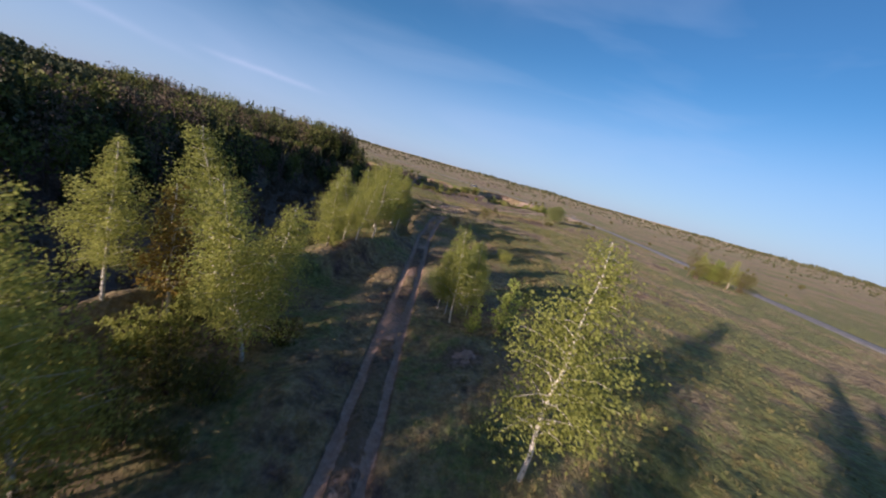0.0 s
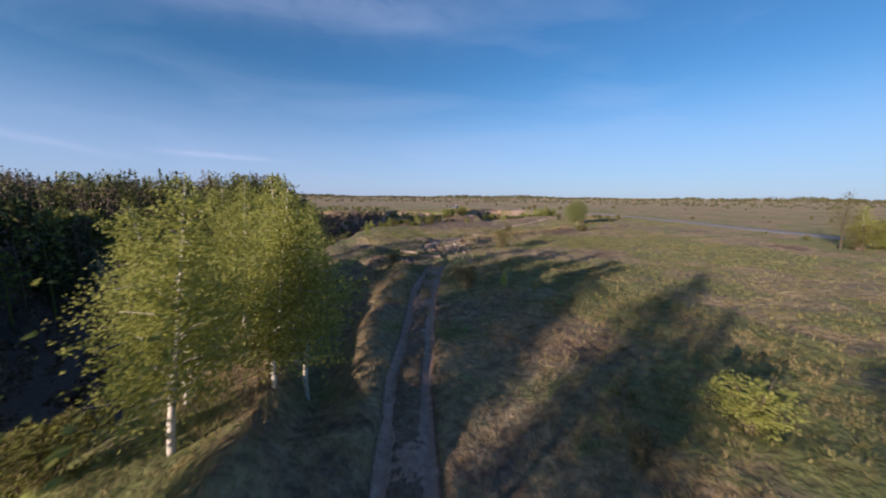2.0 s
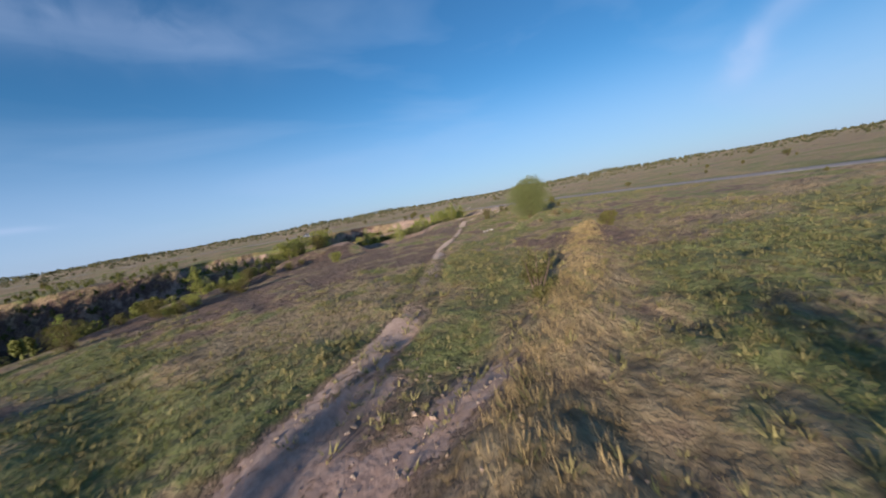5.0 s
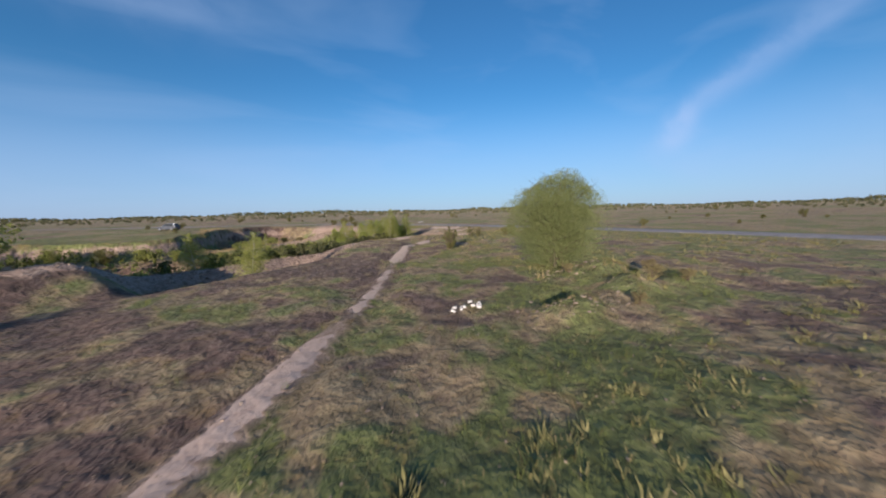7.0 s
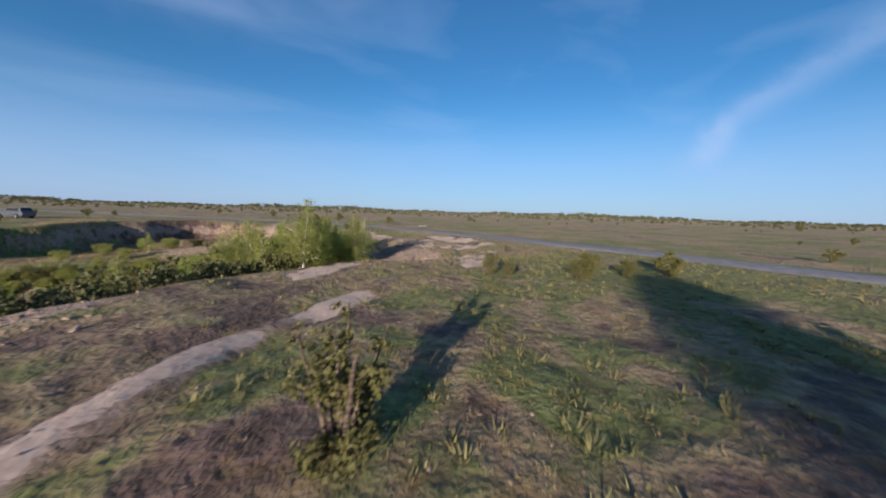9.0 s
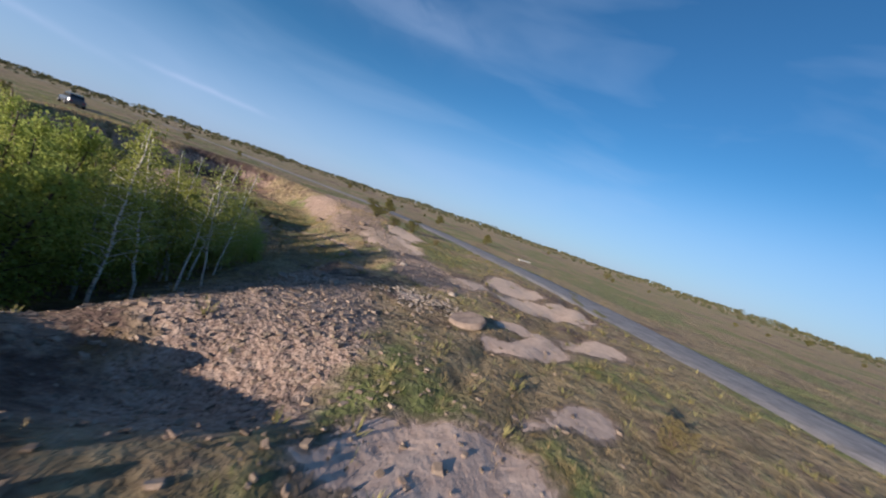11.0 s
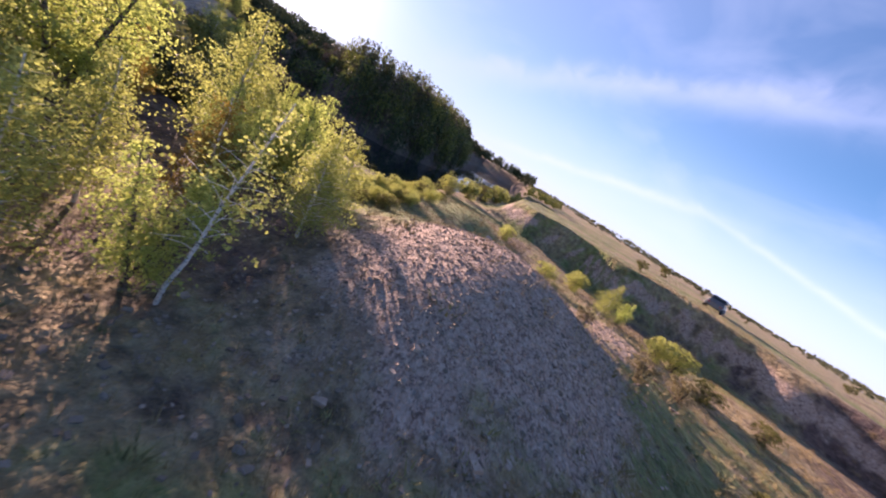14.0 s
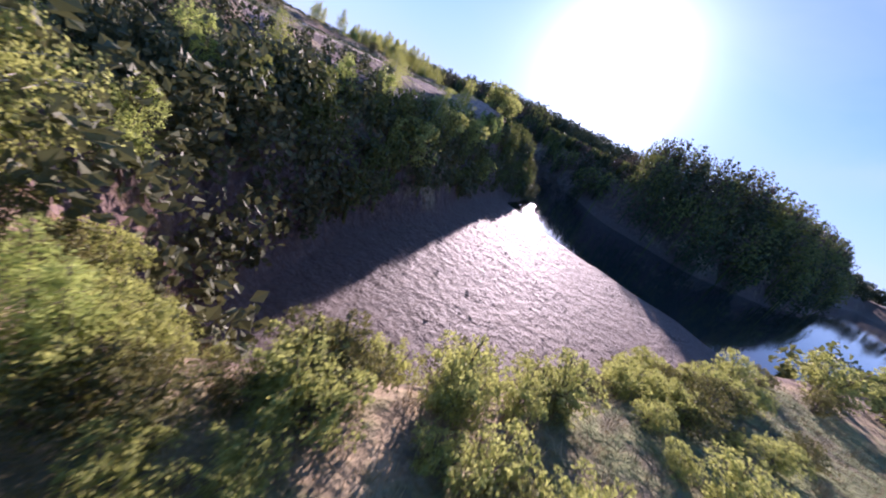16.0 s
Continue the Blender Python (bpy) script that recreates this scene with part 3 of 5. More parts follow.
    bank = np.exp(-(line_distance(x, y, BERM) / 1.5) ** 2)
    lush = lush * (1 - bank) + 0.41 * bank
    lush = np.clip(lush * (1 - 0.7 * p) * (1 - 0.8 * steep), 0, 1)
    wet = p * smooth(-7.6, -8.6, z)
    churned = np.clip(mound(x, y, 6.6, 96.9, 1.3, 0.9, 1.1) + mound(x, y, 3.6, 99.6, 1.6, 0.8, 1.0) + mound(x, y, 1.2, 96.2, 1.0, 1.8, 0.8) + mound(x, y, 4.6, 101.4, 1.2, 0.8, 0.9), 0, 1)
    wet = np.maximum(wet, 0.85 * smooth(0.25, 0.6, churned * (0.75 + 0.6 * vnoise(x, y, 1.1, 95))))
    return z, np.stack([rocks * (1 - wet), dirt, lush, wet], -1)


def height(x, y):
    return float(land(np.array([x]), np.array([y]))[0][0])


def spread(lo, hi, step, out, grow=1.17):
    mid = list(np.arange(lo, hi + step * 0.5, step))
    d, a, b = step, [], []
    while mid[-1] + sum(b) < out:
        d *= grow
        b.append(d)
    right = np.cumsum([mid[-1]] + b)[1:]
    d, left, cur = step, [], lo
    while cur > -out:
        d *= grow
        cur -= d
        left.append(cur)
    return np.array(left[::-1] + mid + list(right))


def link_mesh(name, verts, faces, material, parent=None, smooth_shade=False, label=""):
    me = bpy.data.meshes.new(name)
    me.from_pydata(np.asarray(verts).tolist(), [], np.asarray(faces).tolist() if not isinstance(faces, list) else faces)
    me.materials.append(material)
    if smooth_shade:
        me.polygons.foreach_set("use_smooth", [True] * len(me.polygons))
    ob = new(name, me)
    if parent:
        ob.parent = parent
    if label:
        ob["label"] = label
    return ob


def part(name, bm, material, parent, label=""):
    me = bpy.data.meshes.new(name)
    bm.to_mesh(me)
    bm.free()
    me.materials.append(material)
    ob = new(name, me)
    ob.parent = parent
    if label:
        ob["label"] = label
    return ob


def build_ground():
    xs, ys = spread(-64, 92, 0.6, 2600), spread(-10, 240, 0.6, 2800)
    xs = np.sort(np.concatenate([xs[(xs < -6.2) | (xs > 3.2)], np.arange(-6.0, 3.1, 0.25)]))
    xs = np.sort(np.concatenate([xs, xs[(xs > 38) & (xs < 58)] + 0.3]))
    ys = np.sort(np.concatenate([ys, ys[(ys > 176) & (ys < 206)] + 0.3]))
    gx, gy = np.meshgrid(xs, ys)
    z, zone = land(gx.ravel(), gy.ravel())
    w, h = len(xs), len(ys)
    i = np.arange(w * h).reshape(h, w)
    faces = np.stack([i[:-1, :-1], i[:-1, 1:], i[1:, 1:], i[1:, :-1]], -1).reshape(-1, 4)
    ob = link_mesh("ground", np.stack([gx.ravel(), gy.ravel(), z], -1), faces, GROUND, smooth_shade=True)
    a = ob.data.attributes.new("zone", "FLOAT_COLOR", "POINT")
    a.data.foreach_set("color", zone.ravel())
    tagged(ob, "dry heath plateau with bare track and stony quarry pit", "ground", kind="structure")


def build_road():
    pts = []
    for (ax, ay), (bx, by) in zip(ROADLINE[:-1], ROADLINE[1:]):
        k = max(2, int(math.hypot(bx - ax, by - ay) / 4))
        pts += [(ax + (bx - ax) * i / k, ay + (by - ay) * i / k) for i in range(k)]
    p = np.array(pts)
    for _ in range(12):
        p[1:-1] = (p[:-2] + 2 * p[1:-1] + p[2:]) / 4
    d = np.gradient(p, axis=0)
    d /= np.linalg.norm(d, axis=1)[:, None]
    nrm = np.stack([d[:, 1], -d[:, 0]], -1)
    offs = [(-3.4, -0.06), (-3.05, 0.05), (-1.5, 0.09), (0, 0.1), (1.5, 0.09), (3.05, 0.05), (3.4, -0.06)]
    verts, n = [], len(offs)
    for i in range(len(p)):
        for k, (o, up) in enumerate(offs):
            o2 = o + (0.22 * math.sin(i * 0.9 + k) + 0.12 * math.sin(i * 2.3)) * (abs(o) > 2)
            verts.append((p[i, 0] + nrm[i, 0] * o2, p[i, 1] + nrm[i, 1] * o2, up))
    faces = [(i * n + k, i * n + k + 1, (i + 1) * n + k + 1, (i + 1) * n + k) for i in range(len(p) - 1) for k in range(n - 1)]
    v = np.array(verts)
    v[:, 2] += np.maximum(land(v[:, 0], v[:, 1])[0], -0.3)
    ob = link_mesh("road", v, faces, ROAD, smooth_shade=True)
    tagged(ob, "narrow worn grey asphalt road across the heath", "road", kind="structure")


def build_water():
    v = [(-420, 60, -9.75), (40, 60, -9.75), (40, 240, -9.75), (-420, 240, -9.75)]
    tagged(link_mesh("water", v, [(0, 1, 2, 3)], WATER), "still dark lake at the bottom of the quarry", "lake", kind="structure")


build_ground()
build_road()
build_water()


# ---- plants ----
def tube(points, radii, sides=6):
    """Verts and faces of a tapered bent tube."""
    pts, verts, faces = [Vector(p) for p in points], [], []
    for i, p in enumerate(pts):
        d = (pts[min(i + 1, len(pts) - 1)] - pts[max(i - 1, 0)]).normalized()
        a = d.orthogonal().normalized()
        b = d.cross(a)
        for k in range(sides):
            w = 2 * math.pi * k / sides
            verts.append(p + (a * math.cos(w) + b * math.sin(w)) * radii[i])
    for i in range(len(pts) - 1):
        for k in range(sides):
            q = (k + 1) % sides
            faces.append((i * sides + k, i * sides + q, (i + 1) * sides + q, (i + 1) * sides + k))
    return [tuple(v) for v in verts], faces


def merge(pieces):
    verts, faces = [], []
    for v, f in pieces:
        o = len(verts)
        verts += v
        faces += [tuple(i + o for i in q) for q in f]
    return verts, faces


def leaves(rng, centres, size, flat=0.0):
    """Small folded four-cornered leaves, one at each centre."""
    n = len(centres)
    a = rng.normal(size=(n, 3))
    a /= np.linalg.norm(a, axis=1)[:, None]
    r = rng.normal(size=(n, 3))
    r[:, 2] += flat
    b = np.cross(a, r)
    b /= np.linalg.norm(b, axis=1)[:, None] + 1e-9
    s = size * rng.uniform(0.6, 1.4, (n, 1))
    fold = np.cross(a, b) * s * 0.18
    v = np.stack([centres - a * s * 0.6, centres + b * s * 0.42 + fold, centres + a * s * 0.6, centres - b * s * 0.42 + fold], 1).reshape(-1, 3)
    return v, np.arange(4 * n).reshape(-1, 4)


def tree_parts(rng, tall, wide, clear, boughs, count, size, lean=0.0, shape="oval", thick=0.011, droop=0.25):
    """Trunk with limbs, and leaf centres, of one tree of that height."""
    la = rng.uniform(0, 6.28)
    top = np.array([math.cos(la) * lean * tall, math.sin(la) * lean * tall, tall])
    ks = np.linspace(0, 1, 9)
    trunk = np.array([top * k + np.append(rng.normal(0, 0.006 * tall, 2), 0) * (0 < k < 1) for k in ks])
    trunk[0, 2] -= 0.15
    r0 = thick * tall + 0.02
    pieces = [tube(trunk, [r0 * (1 - 0.9 * k) + 0.008 for k in ks], 7)]
    centres = []
    weights = []
    for i in range(boughs):
        t = clear + (0.97 - clear) * ((i + rng.uniform(0, 1)) / boughs)
        u = (t - clear) / (1 - clear)
        if shape == "cone":
            reach = wide * (1 - u) ** 0.8 + 0.05 * wide
        elif shape == "round":
            reach = wide * math.sqrt(max(0.04, 1 - (2 * u - 0.9) ** 2 * 0.9))
        else:
            reach = wide * (0.55 + 0.45 * math.sin(math.pi * min(1, u * 1.25 + 0.12))) * (1 - u) ** 0.35 if u < 0.98 else 0.12 * wide
        reach *= rng.uniform(0.65, 1.12)
        base = np.array([np.interp(t, ks, trunk[:, c]) for c in range(3)])
        az = i * 2.4 + rng.uniform(-0.6, 0.6)
        rise = rng.uniform(0.3, 0.9) * reach if shape != "cone" else rng.uniform(-0.1, 0.3) * reach
        line = []
        for k in (0, 0.35, 0.7, 1.0):
            line.append(base + np.array([math.cos(az) * reach * k, math.sin(az) * reach * k, rise * k - droop * reach * k * k]) + rng.normal(0, 0.03 * reach, 3) * k)
        line = np.array(line)
        rb = r0 * (1 - 0.85 * t) * 0.38 + 0.004
        pieces.append(tube(line, [rb, rb * 0.7, rb * 0.45, 0.004], 4))
        weights.append(reach)
        centres.append(line)
    weights = np.array(weights) / sum(weights)
    cloud = []
    for line, w in zip(centres, weights):
        m = max(4, int(count * w))
        s = rng.beta(2.0, 1.2, m) * 1.08
        reach = np.linalg.norm(line[-1] - line[0])
        p = np.stack([np.interp(s, (0, 0.35, 0.7, 1.08), line[:, c]) for c in range(3)], -1)
        # leaves sit on side twigs, in bunches
        twig = rng.normal(0, 1, (max(3, m // 14), 3)) * (0.16 * reach + 0.06 * wide)
        p = p + twig[rng.integers(0, len(twig), m)] + rng.normal(0, 0.05 * wide + 0.02, (m, 3))
        p[:, 2] -= np.abs(rng.normal(0, 0.05 * reach, m)) * (droop > 0.2)
        cloud.append(p)
    p = np.concatenate(cloud)
    if shape == "round":
        mid = np.array([0, 0, tall * 0.5])
        q = (p - mid) / (wide * 1.12, wide * 1.12, tall * 0.53)
        far_out = np.linalg.norm(q, axis=1)
        p = mid + (p - mid) * np.where(far_out > 1, rng.uniform(0.88, 1.0, len(p)) / far_out, 1)[:, None]
    p[:, 2] = np.maximum(p[:, 2], 0.08)
    return merge(pieces), p


TREES = {}


def tree_kind(kind, name, seed, tall, wide, clear, boughs, count, size, leaf, bark, label, category, stems=1, **more):
    """Build one tree as trunk and crown, to be placed and copied."""
    rng = np.random.default_rng(seed)
    root = new(name)
    root.empty_display_size = 0.3
    wood, cloud = [], []
    for k in range(stems):
        t = tall * (1 if k == 0 else rng.uniform(0.6, 0.95))
        w, c = tree_parts(rng, t, wide * (1 if stems == 1 else 0.72), clear, max(4, boughs // stems), count // stems, size, **more)
        o = np.append(rng.normal(0, 0.09 * wide * (stems > 1), 2), 0)
        if stems > 1:
            ang, lean = k * 2.4, rng.uniform(0.1, 0.42)
            sh = np.array([math.cos(ang) * lean, math.sin(ang) * lean])
            c[:, :2] += sh * c[:, 2:3]
            w = ([(p[0] + sh[0] * p[2], p[1] + sh[1] * p[2], p[2]) for p in w[0]], w[1])
        wood.append(([(p[0] + o[0], p[1] + o[1], p[2]) for p in w[0]], w[1]))
        cloud.append(c + o)
    if stems > 1:
        full = np.concatenate(cloud)
        mid = np.array([0, 0, tall * 0.46])
        q = np.linalg.norm((full - mid) / (wide * 1.05, wide * 1.05, tall * 0.55), axis=1)
        lump = 0.94 + 0.14 * np.sin(full[:, 0] * 4.2 / wide + seed) * np.cos(full[:, 1] * 3.9 / wide + full[:, 2] * 2.0 / wide) + 0.09 * np.sin(full[:, 0] * 9 / wide + full[:, 2] * 8 / wide) * np.cos(full[:, 1] * 10 / wide)
        k = np.where(q > lump, rng.uniform(0.8, 1.0, len(full)) * lump / q, 1)[:, None]
        cloud = [mid + (full - mid) * k]
        wood = [([tuple(mid + (np.array(p) - mid) * min(1.0, 0.97 / max(1e-6, float(np.linalg.norm((np.array(p) - mid) / (wide * 1.05, wide * 1.05, tall * 0.6)))))) if p[2] > 0.2 else p for p in w[0]], w[1]) for w in wood]
    v, f = merge(wood)
    link_mesh("trunk", v, f, bark, root, True)
    if count > 10:
        v, f = leaves(rng, np.concatenate(cloud), size)
        link_mesh("crown", v, f, leaf, root)
    tagged(root, label, category)
    TREES[kind] = [root, tall, False]


def plant(kind, x, y, tall, turn=None, sink=0.0, group="", label="", squash=1.0, tilt=0.0):
    root, t0, used = TREES[kind]
    s = tall / t0
    turn = random.uniform(0, 360) if turn is None else turn
    m = pose(x, y, height(x, y) - sink, tilt, 0, turn) @ Matrix.Diagonal((s * squash, s * squash, s, 1))
    if used:
        ob = copy_thing(root, m @ Matrix.Diagonal((1 / root.scale[0], 1 / root.scale[1], 1 / root.scale[2], 1)))
    else:
        ob, TREES[kind][2] = root, True
        ob.matrix_basis = m
    tagged(ob, label, "", group)
    return ob


GREEN_BIRCH = "young birch with white trunk and fresh yellow-green leaves"
for k in range(4):
    tree_kind("birch%d" % k, "birch_tree", 11 + k, 8.0, 1.8 + 0.3 * (k % 2), 0.2, 54, 10500, 0.085, BIRCH_LEAF, BIRCH_BARK, GREEN_BIRCH, "tree", lean=0.05 + 0.03 * k, droop=0.34, thick=0.008)
tree_kind("amber", "birch_tree", 21, 7.0, 1.4, 0.2, 30, 5000, 0.095, AMBER_LEAF, BIRCH_BARK, "young birch with reddish amber spring leaves", "tree", lean=0.02)
tree_kind("sapling0", "birch_sapling", 23, 3.0, 0.75, 0.08, 20, 1700, 0.085, YOUNG_LEAF, BROWN_BARK, "bright green birch sapling in rough grass", "sapling")
tree_kind("sapling1", "birch_sapling", 24, 3.0, 0.95, 0.1, 18, 1500, 0.09, BIRCH_LEAF, BROWN_BARK, "slender green sapling in rough grass", "sapling", lean=0.06)
tree_kind("bare0", "birch_tree", 25, 6.0, 1.3, 0.25, 40, 1500, 0.08, BIRCH_LEAF, BIRCH_BARK, "almost leafless birch with bare white branches", "tree", lean=0.1, thick=0.006)
tree_kind("bare1", "birch_tree", 26, 6.0, 1.2, 0.3, 36, 1300, 0.08, BIRCH_LEAF, BIRCH_BARK, "almost leafless leaning birch with bare white stem", "tree", lean=0.2, thick=0.006)
tree_kind("heathtree", "heath_tree", 47, 9.0, 2.3, 0.28, 64, 3200, 0.08, OLIVE_LEAF, BROWN_BARK, "almost leafless twiggy tree among bushes on the heath", "tree", lean=0.02, thick=0.009)
tree_kind("shrub0", "bush", 31, 2.6, 1.7, 0.06, 40, 2600, 0.1, OLIVE_LEAF, BROWN_BARK, "thin olive bush with many stems", "bush", stems=6, shape="round", droop=0.1)
tree_kind("shrub1", "bush", 32, 2.6, 1.8, 0.05, 44, 3200, 0.1, BIRCH_LEAF, BROWN_BARK, "leafy green bush with many stems", "bush", stems=6, shape="round", droop=0.1)
tree_kind("shrub2", "bush", 33, 1.4, 1.0, 0.05, 30, 1500, 0.075, STRAW_LEAF, BROWN_BARK, "low yellow-brown bush in dry grass", "bush", stems=5, shape="round", droop=0.1)
tree_kind("twigbush", "bush", 45, 2.6, 1.9, 0.06, 70, 6500, 0.05, OLIVE_LEAF, BROWN_BARK, "twiggy round bush with olive leaves", "bush", stems=9, shape="round", droop=0.1, thick=0.007)
tree_kind("farbush", "bush", 34, 2.2, 1.6, 0.05, 20, 900, 0.17, OLIVE_LEAF, BROWN_BARK, "dark bush on the open heath", "bush", stems=4, shape="round", droop=0.1)
tree_kind("willow", "willow_bush", 35, 6.9, 4.6, 0.03, 260, 120000, 0.06, WILLOW_LEAF, BROWN_BARK, "large round willow bush with grey-green leaves", "bush", stems=9, shape="round", thick=0.012, droop=0.15)
tree_kind("juniper", "juniper_bush", 36, 2.2, 0.75, 0.02, 34, 2600, 0.07, NEEDLE, BROWN_BARK, "upright olive juniper bush in dry grass", "bush", stems=6, shape="cone", droop=-0.6)
tree_kind("pine", "pine_tree", 37, 5.8, 1.9, 0.18, 26, 3600, 0.12, PINE_NEEDLE, BROWN_BARK, "small brownish pine on the pit edge", "tree", droop=0.05)
tree_kind("greentree0", "birch_tree", 38, 6.3, 2.15, 0.1, 52, 7500, 0.092, YOUNG_LEAF, BROWN_BARK, "bushy green birch in the quarry hollow", "tree", stems=2, droop=0.2)
tree_kind("greentree1", "birch_tree", 39, 6.3, 1.95, 0.12, 50, 6800, 0.092, BIRCH_LEAF, BIRCH_BARK, "leafy birch with pale trunk in the quarry hollow", "tree", lean=0.08, droop=0.25)

random.seed(4)
EDGE = "birches along the pit edge"
for x, y, t, k in ((-15.2, 14.5, 7.6, "birch0"), (-13.5, 16.3, 7.3, "amber"), (-13.5, 20.0, 9.0, "birch1"), (-8.6, 15.5, 9.4, "birch2"), (-9.6, 17.4, 8.4, "birch3"), (-18.5, 10.0, 6.0, "birch1"),
                   (-13.2, 38.5, 6.6, "birch1"), (-12.8, 28.9, 4.0, "sapling1"), (-11.2, 32.6, 6.8, "birch0"), (-8.8, 33.6, 6.2, "birch2"), (-10.5, 30.5, 3.2, "sapling1"), (-8.2, 38.0, 8.6, "birch1"), (-11.0, 36.5, 5.6, "birch2"), (-12.2, 41.0, 7.8, "birch3"),
                   (-10.2, 46.8, 8.2, "birch2"), (-11.4, 49.2, 5.6, "birch1"), (-9.9, 54.2, 8.2, "birch0"), (-8.5, 50.0, 7.8, "birch2"), (-7.7, 51.2, 8.2, "birch1"), (-12.8, 51.5, 7.6, "birch2"), (-13.6, 57.4, 8.4, "birch1"), (-14.6, 60.4, 8.2, "birch3"), (-12.6, 55.6, 8.6, "birch2"),
                   (-14.4, 70.3, 7.2, "birch2"), (-15.6, 71.4, 5.4, "birch0"), (-15.2, 66.4, 4.0, "sapling1"), (-15.9, 68.2, 4.2, "sapling0"), (-15.8, 63.0, 6.5, "birch1"), (-16.5, 75.4, 6.4, "birch3"), (-17.4, 77.6, 5.0, "birch1")):
    plant(k, x, y, t, group=EDGE, sink=0.05, squash=1.24 if 34 < y < 56 else 1.08, tilt=random.uniform(-5, 5))
for x, y, t, k in ((15.0, 6.0, 8.8, "birch0"), (12.6, 3.0, 8.0, "birch2"), (16.5, 3.5, 8.5, "birch1"), (64.6, 91.5, 9.6, "heathtree"), (66.4, 90.0, 7.2, "greentree1"), (68.6, 88.0, 7.6, "greentree0"), (71.6, 86.5, 7.4, "greentree1"), (-7.0, -4.0, 8.5, "birch3"), (-10.5, -1.5, 8.0, "birch0"), (-13.0, 2.0, 7.5, "birch2"), (-9.0, -9.0, 9.0, "birch1"), (-13.5, -7.0, 8.5, "birch3"), (-15.0, -14.0, 9.0, "birch0"), (-10.5, -16.0, 9.0, "birch2"), (-17.0, -3.0, 8.0, "birch1"), (-11.5, 6.0, 9.8, "birch2"), (-11.2, 2.4, 10.0, "birch0"), (-9.5, 7.0, 8.6, "birch3"), (-13.0, 8.6, 9.0, "birch1"), (-6.6, 3.0, 8.6, "birch2"), (-14.5, 4.0, 9.6, "birch3"), (-8.0, 0.5, 9.6, "birch1")):
    plant(k, x, y, t, group=EDGE if x < 0 else "birches on the open heath", sink=0.05)
plant("pine", -17.4, 81.0, 6.6, sink=0.1)
for x, y, t, k in ((2.1, 25.4, 7.8, "birch3"), (3.3, 26.8, 6.4, "birch0"), (5.4, 11.4, 10.0, "birch1"), (5.9, 24.5, 4.6, "sapling0"), (0.9, 28.2, 5.6, "birch2"), (3.4, 29.2, 6.0, "birch1"), (1.6, 26.8, 6.2, "birch0"), (3.7, 23.7, 2.7, "sapling0"), (3.6, 36.4, 4.2, "sapling0"), (2.6, 35.2, 3.6, "sapling1"), (8.8, 47.8, 2.1, "shrub1"), (4.4, 46.6, 1.2, "shrub2"), (3.9, 66.2, 1.5, "sapling0"), (0.9, 66.4, 2.0, "shrub2"), (9.0, 30.5, 2.2, "sapling1")):
    plant(k, x, y, t, group="birches beside the track")
# bushes at y 64-74 west of x -14 are added to shade the slope
for x, y, t, k in ((-11.5, 8.5, 2.2, "shrub1"), (-10.0, 12.4, 2.8, "shrub0"), (-12.2, 13.8, 3.0, "shrub1"), (-8.0, 12.2, 2.2, "shrub0"), (-14.2, 10.6, 2.8, "shrub0"), (-9.6, 9.6, 2.4, "shrub0"), (-12.4, 17.6, 2.6, "shrub1"), (-7.6, 17.6, 2.0, "shrub0"), (-11.4, 22.0, 2.6, "shrub1"), (-6.6, 6.4, 1.6, "shrub0"), (-9.0, 6.5, 1.8, "shrub0"), (-13.5, 11.0, 2.4, "shrub1"), (-7.4, 9.5, 1.4, "shrub0"), (-15.5, 7.0, 2.5, "shrub0"), (-11.2, 33.5, 2.2, "shrub1"), (-13.4, 36.0, 2.6, "shrub1"), (-12.8, 45.8, 2.2, "shrub0"), (-14.6, 47.0, 2.4, "shrub1"),
                   (-7.1, 77.4, 1.4, "shrub2"), (8.1, 87.7, 3.0, "twigbush"), (-15.2, 103.3, 2.6, "sapling0"), (-12.0, 121.0, 2.2, "twigbush"), (-13.6, 124.0, 2.4, "sapling0"), (-9.5, 127.5, 1.8, "shrub0"), (-7.0, 133.0, 3.4, "sapling1"), (-3.0, 138.5, 1.8, "twigbush"), (65.6, 89.6, 4.6, "twigbush"), (69.8, 88.6, 5.6, "twigbush"), (73.4, 85.2, 5.8, "twigbush"), (70.5, 90.5, 5.4, "shrub0"), (31.2, 115.4, 1.7, "shrub0"), (32.8, 116.6, 1.5, "shrub0"), (-16.5, 116, 2.2, "sapling1"), (1.5, 146.0, 3.0, "shrub1"), (6.0, 149.0, 2.6, "shrub0"), (-13.8, 73.5, 1.5, "shrub1"), (-15.6, 66.9, 3.0, "shrub1"), (-16.6, 69.2, 3.2, "shrub0"), (-14.9, 64.8, 2.8, "shrub1"), (-17.2, 71.6, 3.2, "shrub1"), (-16.2, 65.2, 3.2, "shrub0"), (-17.6, 73.4, 3.0, "shrub0"), (-19.5, 92.0, 2.2, "shrub0"), (-20.0, 84.0, 2.6, "shrub1")):
    plant(k, x, y, t, sink=0.03, group="bushes on the heath")
plant("juniper", 11.9, 102.8, 2.6)
plant("juniper", 39.2, 151.2, 2.7, label="upright olive juniper bush beside the dirt track")
plant("willow", 39.2, 137.2, 6.8, turn=0, squash=0.91)
for x, y, t in ((37.4, 129.6, 0.8), (39.4, 128.8, 0.7), (33.6, 128.2, 0.6), (41.6, 131.8, 0.8), (36.0, 133.6, 0.6)):
    plant("shrub2", x, y, t, group="bushes on the heath")
plant("juniper", 51.6, 164.2, 1.8, label="upright olive juniper bush beside bare soil patches")
